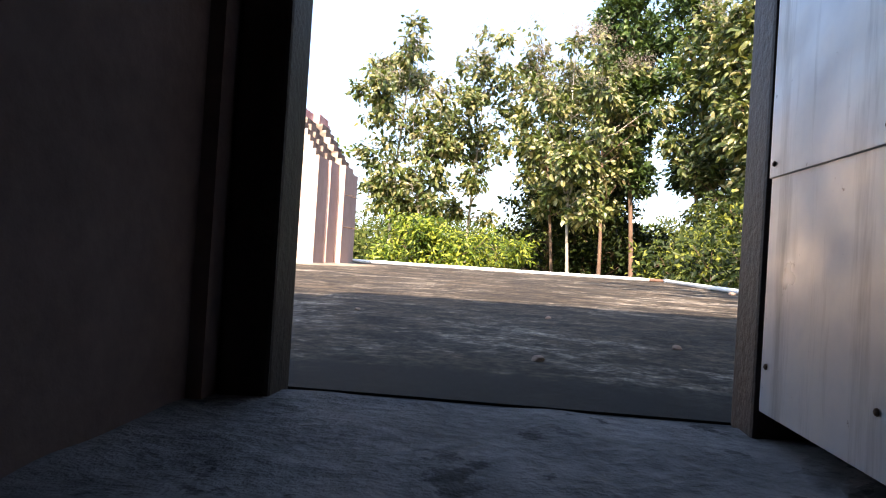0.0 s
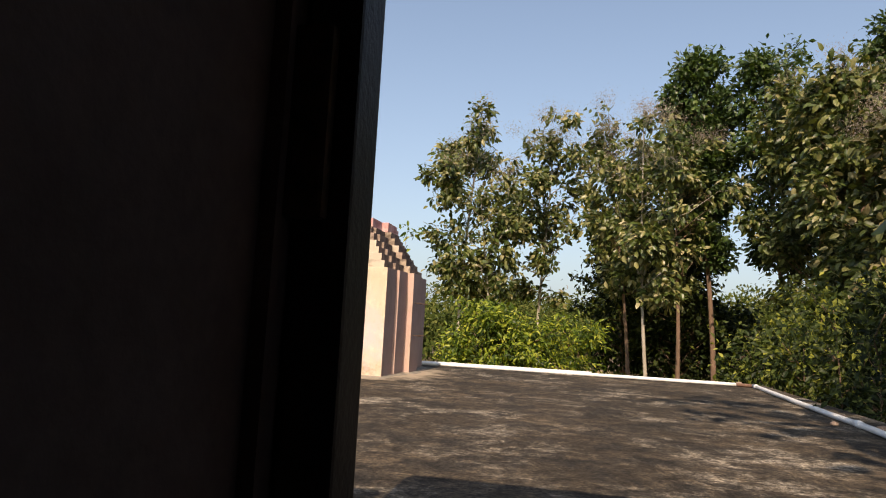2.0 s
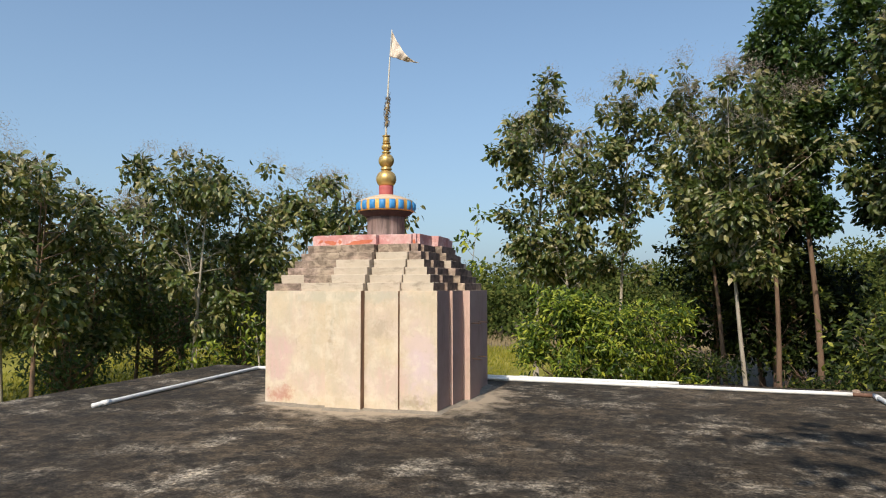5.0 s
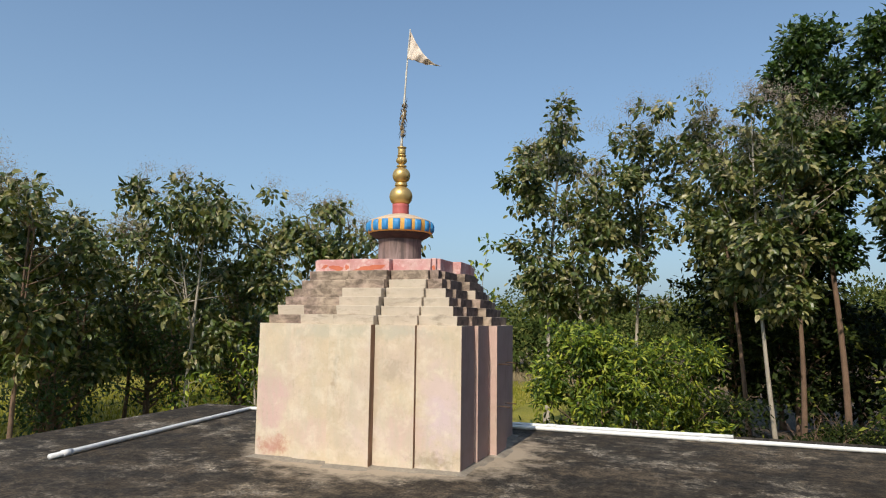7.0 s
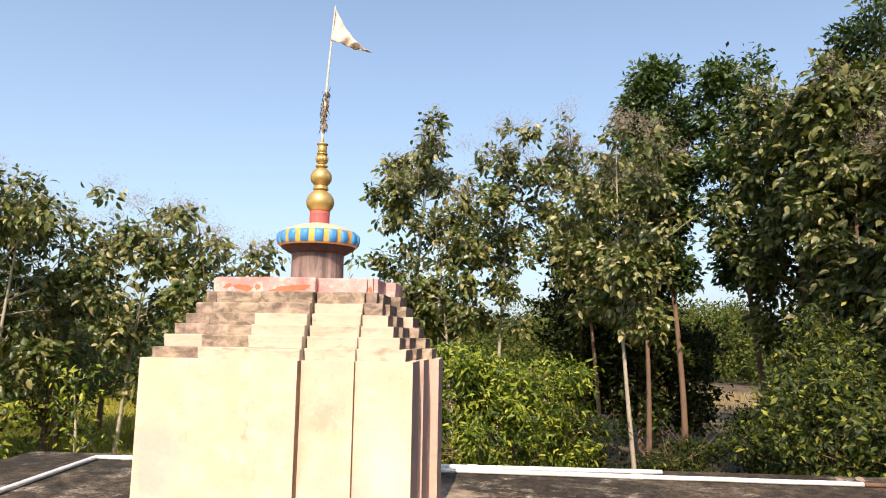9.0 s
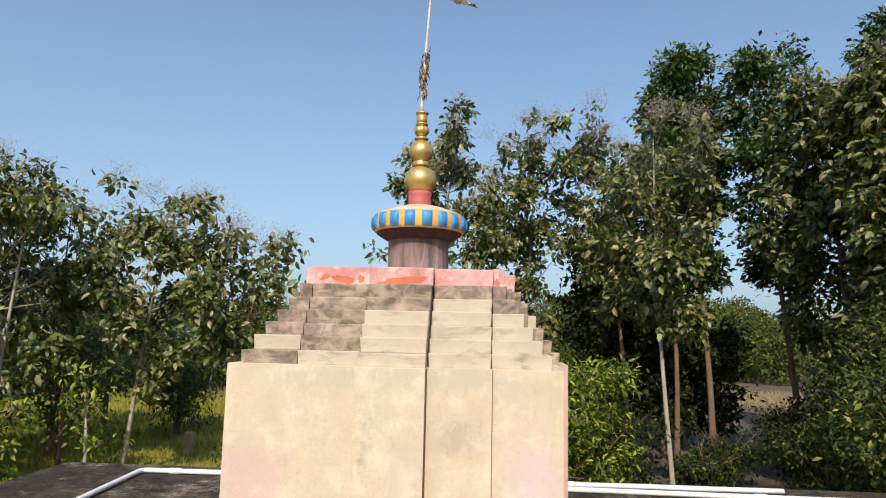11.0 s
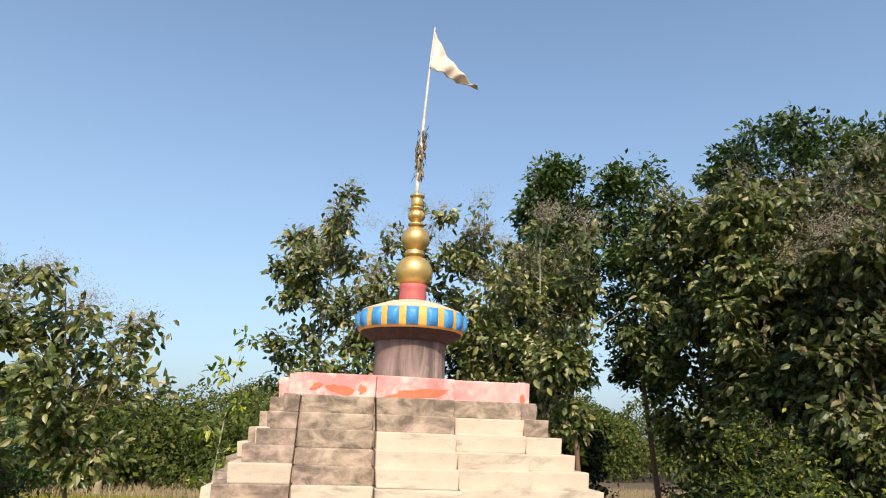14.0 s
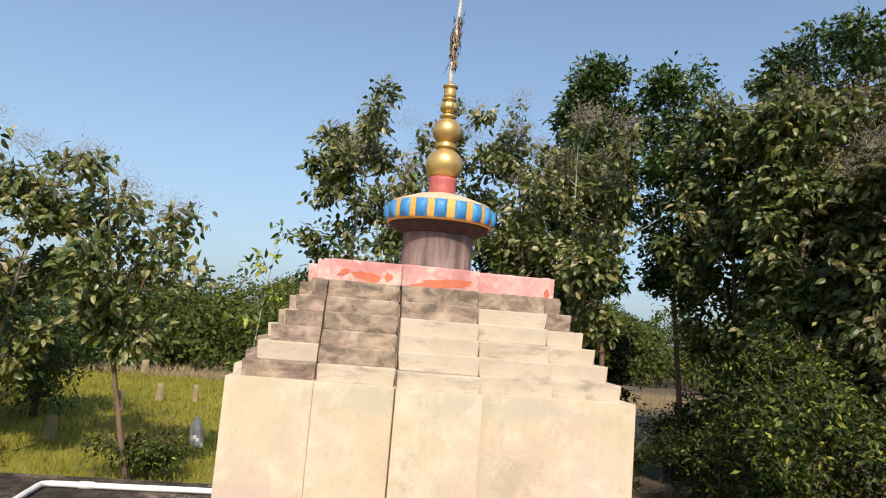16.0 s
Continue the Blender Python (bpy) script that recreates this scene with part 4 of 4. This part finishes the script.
    toward = cen - tips[pick] + outs[pick] * 0.3
    v, fc = leaf_cloud(cen, toward / (np.linalg.norm(toward, axis=1)[:, None] + .01), size, ratio, rng, droop, 0.9, fine)
    tagged(raw("crown", v, fc, leaf_mat, ob, fine > 1), kind="stuff")
    if flowers:
        order = np.argsort(-(tips[:, 2] + 0.3 * rng.normal(0, 1, len(tips))))[:flowers]
        fc_ = []
        for i in order:
            fc_.append(tips[i] + np.array((0, 0, 0.1 + clump * 0.7)) + rng.normal(0, 1, (700 if bloom else 260, 3)) * np.array((.25, .25, .20)))
        fc_ = np.concatenate(fc_)
        v, f2 = leaf_cloud(fc_, rng.normal(0, 1, (len(fc_), 3)), 0.085, 0.22, rng, -0.4)
        tagged(raw("seed_panicle", v, f2, bloom or PANICLE, ob), "pale dry seed panicles", kind="stuff")
    return ob


TEAK = "tall slender teak with large drooping leaves and pale seed panicles"
teaks = [  # x, y, top, radius, bottom, leaves, stems, flowers, trunk radius, lean, bark
    (-4.2, 27.4, 10.3, 2.9, 1.8, 3600, 2, 24, .085, (0, 0), BARK_PALE), (-0.8, 28.4, 10.0, 2.4, 2.6, 2600, 1, 14, .09, (0, 0), BARK_PALE), (-2.4, 27.2, 6.6, 1.8, 2.0, 1500, 1, 3, .08, (0, 0), BARK_PALE),
    (3.1, 28.7, 10.4, 2.0, 3.0, 2500, 1, 16, .10, (-.10, .02), BARK_BROWN), (3.2, 24.2, 9.1, 2.2, 2.4, 2500, 3, 16, .085, (.008, 0), BARK_PALE), (5.1, 30.2, 9.6, 1.9, 3.4, 2300, 1, 6, .12, (-.012, 0), BARK_BROWN)]
for i, (x, y, top, r, bot, n, st, fl, tr, ln_, bk) in enumerate(teaks):
    tree("teak_tree", x, y, top, r, bot, int(n * 1.55), 0.27, 0.50, TEAK_LEAF, bk, TEAK, "tree", 20 + i, tr, ln_, flowers=int(fl * 0.9) + 3, stems=st, group="teak trees", limbs=24, clump=.23, gaps=.42, fork=6 if st == 3 else 0)
dense = [(10.0, 26.6, 10.8, 2.2, -0.8, 4600), (9.9, 23.0, 9.9, 2.4, -0.8, 4600), (11.4, 26.6, 10.4, 2.6, 0.2, 3800), (11.6, 23.3, 10.6, 2.6, -0.6, 4400), (9.6, 18.7, 7.0, 2.0, -0.4, 3200),
         (12.6, 19.5, 9.6, 2.4, -1, 3600), (14.2, 23.0, 11.0, 2.8, -1, 3600)]
for i, (x, y, top, r, bot, n) in enumerate(dense):
    tree("teak_tree", x, y, top, r, bot, int(n * 1.9), 0.29, 0.52, TEAK_MID if i < 3 else TEAK_BROWN, BARK_BROWN, "dense teak with browning leaves and dry seed panicles", "tree", 60 + i, .13, flowers=16, group="teak trees", limbs=34, gaps=.35, clump=.30)
left = [(-19.1, 17.3, 5.9, 2.7, 0.2, 1900, 0), (-20.6, 15.4, 5.9, 2.7, 0.2, 1900, 0), (-20.3, 21.9, 5.4, 2.3, -0.8, 1700, 0), (-17.5, 23.2, 7.1, 2.7, 0.2, 2200, 0), (-17.6, 26.8, 6.9, 2.6, 0.2, 1500, 0), (-14.5, 26.0, 6.5, 2.4, 0.2, 1800, .03),
        (-9.2, 24.0, 5.8, 1.8, 1.0, 1500, -.13), (-22.5, 19.0, 6.4, 2.4, 0, 1500, 0), (-21.5, 25.0, 6.2, 2.3, 0, 1500, 0)]
for i, (x, y, top, r, bot, n, ln_) in enumerate(left):
    tree("teak_tree", x, y, top, r, bot, int(n * 1.7), 0.30, 0.50, TEAK_LEAF, BARK_PALE if i % 2 else BARK_BROWN, TEAK, "tree", 90 + i, .09, (ln_, 0), flowers=14, stems=3, group="teak trees", limbs=24, clump=.27, gaps=.40, fork=5)
dark = [(6.9, 31.6, 15.4, 1.75, 5.0, 7400), (6.6, 35.0, 13.0, 1.6, 5.0, 4200), (10.1, 30.7, 14.3, 1.7, 4.5, 5000), (15.6, 30.6, 16.0, 3.0, 1.5, 9500), (15.6, 25.6, 14.6, 2.9, 1.5, 9000), (5.3, 36.1, 7.4, 3.0, -2.5, 5000), (5.6, 34.0, 5.0, 2.0, -3.0, 3200), (8.4, 36.0, 2.4, 1.8, -3.0, 2400), (3.2, 35.5, 7.5, 2.2, -2.5, 3500)]
for i, (x, y, top, r, bot, n) in enumerate(dark):
    # Low trees behind the trunks take the shade-painted leaves as a dark backdrop.
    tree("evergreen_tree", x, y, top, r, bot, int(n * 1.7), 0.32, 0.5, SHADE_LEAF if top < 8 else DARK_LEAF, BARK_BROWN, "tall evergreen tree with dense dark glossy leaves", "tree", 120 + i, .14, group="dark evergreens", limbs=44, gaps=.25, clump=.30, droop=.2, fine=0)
mango = [(-1.95, 19.4, 1.4, 1.3, -3, 2600), (-0.7, 18.8, 1.35, 1.35, -3, 2800), (0.9, 21.8, 1.0, 1.3, -3, 2200)]
for i, (x, y, top, r, bot, n) in enumerate(mango):
    tree("mango_sapling", x, y, top, r, bot, int(n * 2.6), 0.175, 0.34, MANGO_LEAF, BARK_BROWN, "bushy young mango tree with bright yellow-green leaves", "tree", 150 + i, .05, stems=2, group="young mango trees", limbs=30, gaps=.40, clump=.19, droop=.35)
round_trees = [(-16.6, 34.3, 1.6, 3.0, -2.4, 9500), (-22.1, 28.4, 4.3, 3.2, -1.5, 3800), (-21.0, 32.4, 3.8, 3.0, -1.5, 3400), (-27.4, 26.2, 4.0, 3.4, -1.5, 3400), (-21.2, 36, 2.8, 2.8, -1.5, 3000), (-27, 21, 3.5, 3.2, -1.5, 3000), (-18.8, 28.4, 1.6, 2.2, -2.4, 2600), (-21.2, 25.6, 1.4, 2.2, -2.6, 2600), (-23.8, 22.6, 1.8, 2.4, -2.6, 2600), (-25.2, 18.2, 2.0, 2.4, -2.6, 2400), (-20.6, 20.4, -0.9, 1.6, -2.9, 1800), (-26, 33, 4, 3.2, -2, 3000)]
for i, (x, y, top, r, bot, n) in enumerate(round_trees):
    tree("mango_tree", x, y, top, r, bot, n, 0.26, 0.34, DARK_LEAF, BARK_BROWN, "round-crowned mango tree with dense green leaves", "tree", 170 + i, .16, group="mango trees", limbs=30, gaps=.1, clump=.42, fine=0)
shrubs = [(5.3, 15.6, 1.4, 1.2, 1700, .2), (5.2, 12.6, 1.7, 1.0, 1700, .2), (4.9, 9.6, 1.7, 0.95, 1900, .16), (4.9, 7.7, 1.6, 0.9, 1900, .16), (5.6, 6.0, 1.4, 1.0, 1500, .16), (6.4, 17.5, 1.8, 1.3, 1900, .2),
          (7.0, 14.6, 2.2, 1.3, 1900, .2), (6.6, 21.4, 0.2, 1.0, 900, .2), (7.4, 19.0, 2.7, 1.5, 2200, .2), (8.2, 16.0, 2.4, 1.5, 2200, .2), (7.2, 11.0, 2.4, 1.3, 2000, .18), (6.6, 8.4, 2.4, 1.2, 1800, .18), (9.4, 13.6, 3.0, 1.6, 2000, .2), (8.4, 22.0, 2.4, 1.4, 1800, .2), (8.6, 28.6, -0.9, 1.4, 1300, .2), (10.4, 30.2, -0.6, 1.6, 1500, .2), (12.4, 31.0, -0.2, 1.6, 1500, .2), (4.6, 25.4, -2.1, 1.3, 1000, .2), (7.6, 24.6, -0.9, 1.3, 1300, .2), (6.0, 27.2, -1.9, 1.4, 1100, .2), (2.0, 25.2, -0.9, 1.3, 1500, .2), (-9.4, 25.2, -2.3, 1.7, 1800, .2)]
for i, (x, y, top, r, n, sz) in enumerate(shrubs):
    # Shrubs near the roof and under the trees take the shade-painted leaves.
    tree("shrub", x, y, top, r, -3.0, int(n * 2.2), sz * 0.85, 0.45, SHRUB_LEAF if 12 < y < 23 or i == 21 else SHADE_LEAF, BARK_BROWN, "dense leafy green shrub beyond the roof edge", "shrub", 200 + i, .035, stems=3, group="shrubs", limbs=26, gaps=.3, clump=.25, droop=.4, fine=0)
# near teak whose branches overhang the roof
tree("teak_tree", 5.9, 6.9, 5.2, 1.9, 1.0, 1600, 0.30, 0.62, NEAR_LEAF, BARK_BROWN, "near teak with very large leaves beside the roof edge", "tree", 301, .12, flowers=62, bloom=BROWN_PANICLE, group="teak trees", limbs=20, clump=.36, gaps=0, fine=2)
# Out-of-view teak, placed so that its leaf shadows fall on the roof.
tree("teak_tree", 4.2, 0.9, 6.6, 2.0, 3.2, 1100, 0.32, 0.62, TEAK_BROWN, BARK_BROWN, "unseen teak with a high crown, placed to cast leaf shadows on the roof", "tree", 303, .13, flowers=6, group="teak trees", limbs=16, clump=.42, gaps=.2)
# Out-of-view teak, added to shade the shrubs by the east edge.
tree("teak_tree", 7.4, 4.6, 6.2, 2.3, 0.0, 1500, 0.36, 0.6, TEAK_BROWN, BARK_BROWN, "unseen teak with browning large leaves, added to shade the shrubs", "tree", 302, .13, flowers=8, group="teak trees", limbs=20, clump=.45)
tree("sapling", -7.0, 27.2, 5.2, 0.8, -1.0, 150, 0.32, 0.4, MANGO_LEAF, BARK_PALE, "thin sapling with sparse light green leaves", "tree", 305, .04, limbs=9, gaps=.1, clump=.18)
tree("sapling", -14.6, 24.0, 0.6, 0.9, -2.4, 300, 0.26, 0.4, MANGO_LEAF, BARK_PALE, "pale-stemmed sapling with a tuft of fresh leaves", "tree", 306, .07, limbs=9, gaps=.1, clump=.28)
tree("sapling", -16.2, 22.0, -0.6, 0.9, -2.8, 300, 0.26, 0.4, MANGO_LEAF, BARK_PALE, "pale-stemmed sapling with a tuft of fresh leaves", "tree", 307, .05, limbs=9, gaps=.1, clump=.28)

# cut trunks in the meadow
for i, (x, y, h, r) in enumerate(((-13.9, 29.7, 0.85, .19), (-14.1, 36.8, 0.95, .20), (-13.6, 41.3, 0.9, .20), (-11.9, 41.8, 0.9, .15), (-18.6, 54.5, 1.0, .25))):
    st = lathe([(r * 1.5, -.05), (r * 1.15, .15), (r, .5 * h), (r * .95, h), (r * .5, h + .03)], 22, lambda t, z, i=i: 1 + 0.13 * noise.noise((math.cos(t) * 2 + i * 5, math.sin(t) * 2, z)))
    o = part("tree_stump", st, STRAW, None, "", True)
    o.location = (x, y, GZ)
    tagged(o, "weathered brown tree stump standing in the meadow", "tree stump", "stumps in the meadow")

stone = bmesh.new()
bmesh.ops.create_icosphere(stone, subdivisions=3, radius=1)
for v in stone.verts:
    v.co = Vector((v.co.x * 0.26, v.co.y * 0.22, max(v.co.z, -0.4) * 0.75 + 0.28)) * (1 + 0.4 * noise.noise(v.co * 1.2))
stone_ob = part("standing_stone", stone, ROCK)
stone_ob.location = (-8.95, 30.2, GZ)
tagged(stone_ob, "pale upright field stone in the meadow", "stone")

hut = thing("mud_hut", -21.5, 60.5, GZ - 0.1, "small brown mud-walled hut beyond the meadow", "hut")
part("wall", box(-1.8, 1.8, -1.3, 1.3, 0, 2.0, 0.05), BRICK, hut)
hr = bmesh.new()
hv = [hr.verts.new(p) for p in ((-2.2, -1.8, 1.85), (2.2, -1.8, 1.85), (2.2, 1.8, 1.85), (-2.2, 1.8, 1.85), (-2.2, 0, 2.95), (2.2, 0, 2.95))]
for f in ((0, 1, 5, 4), (2, 3, 4, 5), (0, 4, 3), (1, 2, 5), (3, 2, 1, 0)):
    hr.faces.new([hv[i] for i in f])
part("roof", hr, STRAW, hut, "thatched roof")
post = thing("utility_post", -21.8, 50.0, GZ - 0.2, "thin grey concrete post in the field", "post")
tube("shaft", [(0, 0, 0), (0.02, 0, 2.5), (0.03, 0, 4.6)], [0.09, 0.08, 0.06], CONCRETE, post, 8)

# far woods round the horizon and a strip of dry grass in front of them
rng = np.random.default_rng(77)
cen, out = [], []
for k in range(330):
    az = rng.uniform(-66, 52)
    d = rng.uniform(72, 165) if k > 110 else rng.uniform(60, 76)
    if d < 82 and -6 < az < 30:
        d += 55
    px, py = d * math.sin(radians(az)), d * math.cos(radians(az))
    hgt, rr = rng.uniform(4.0, 7.0) * (0.75 + d / 200), rng.uniform(2.2, 4.5)
    if az > -12 and d > 88:
        hgt, rr = hgt * 1.25, rr * 1.2
    n = 620 if d < 90 else 420 if az < -12 else 1100
    u = rng.normal(0, 1, (n, 3))
    u /= np.linalg.norm(u, axis=1)[:, None]
    c = np.stack([px + u[:, 0] * rr, py + u[:, 1] * rr, GZ + hgt * 0.55 + u[:, 2] * hgt * 0.45], 1) + rng.normal(0, .35, (n, 3))
    c[:, 2] = np.maximum(c[:, 2], GZ + .1)
    cen.append(c)
    out.append(u)
v, fc = leaf_cloud(np.concatenate(cen), np.concatenate(out), 0.55, 0.6, rng, 0.3, 0.6)
tagged(raw("far_woods", v, fc, WOODS_LEAF), "hazy green woods along the horizon", "woods", kind="stuff")
n = 14000
px, py = rng.uniform(-48, 40, n), rng.uniform(53, 66, n)
v, fc = leaf_cloud(np.stack([px, py, np.full(n, GZ)], 1), np.tile((0, 0, 2.0), (n, 1)), 0.55, 0.12, rng, -1.2, 0.4)
tagged(raw("dry_grass_strip", v, fc, STRAW), "tall dry straw-coloured grass beyond the meadow", "grass", kind="stuff")
n = 30000
px, py = rng.uniform(-34, -7.5, n), rng.uniform(14, 54, n)
v, fc = leaf_cloud(np.stack([px, py, np.full(n, GZ - 0.04)], 1), np.tile((0, 0, 1.6), (n, 1)), 0.30, 0.12, rng, -0.8, 0.6)
tagged(raw("meadow_grass", v, fc, TUFT), "short yellow-green grass tufts in the meadow", "grass", kind="stuff")
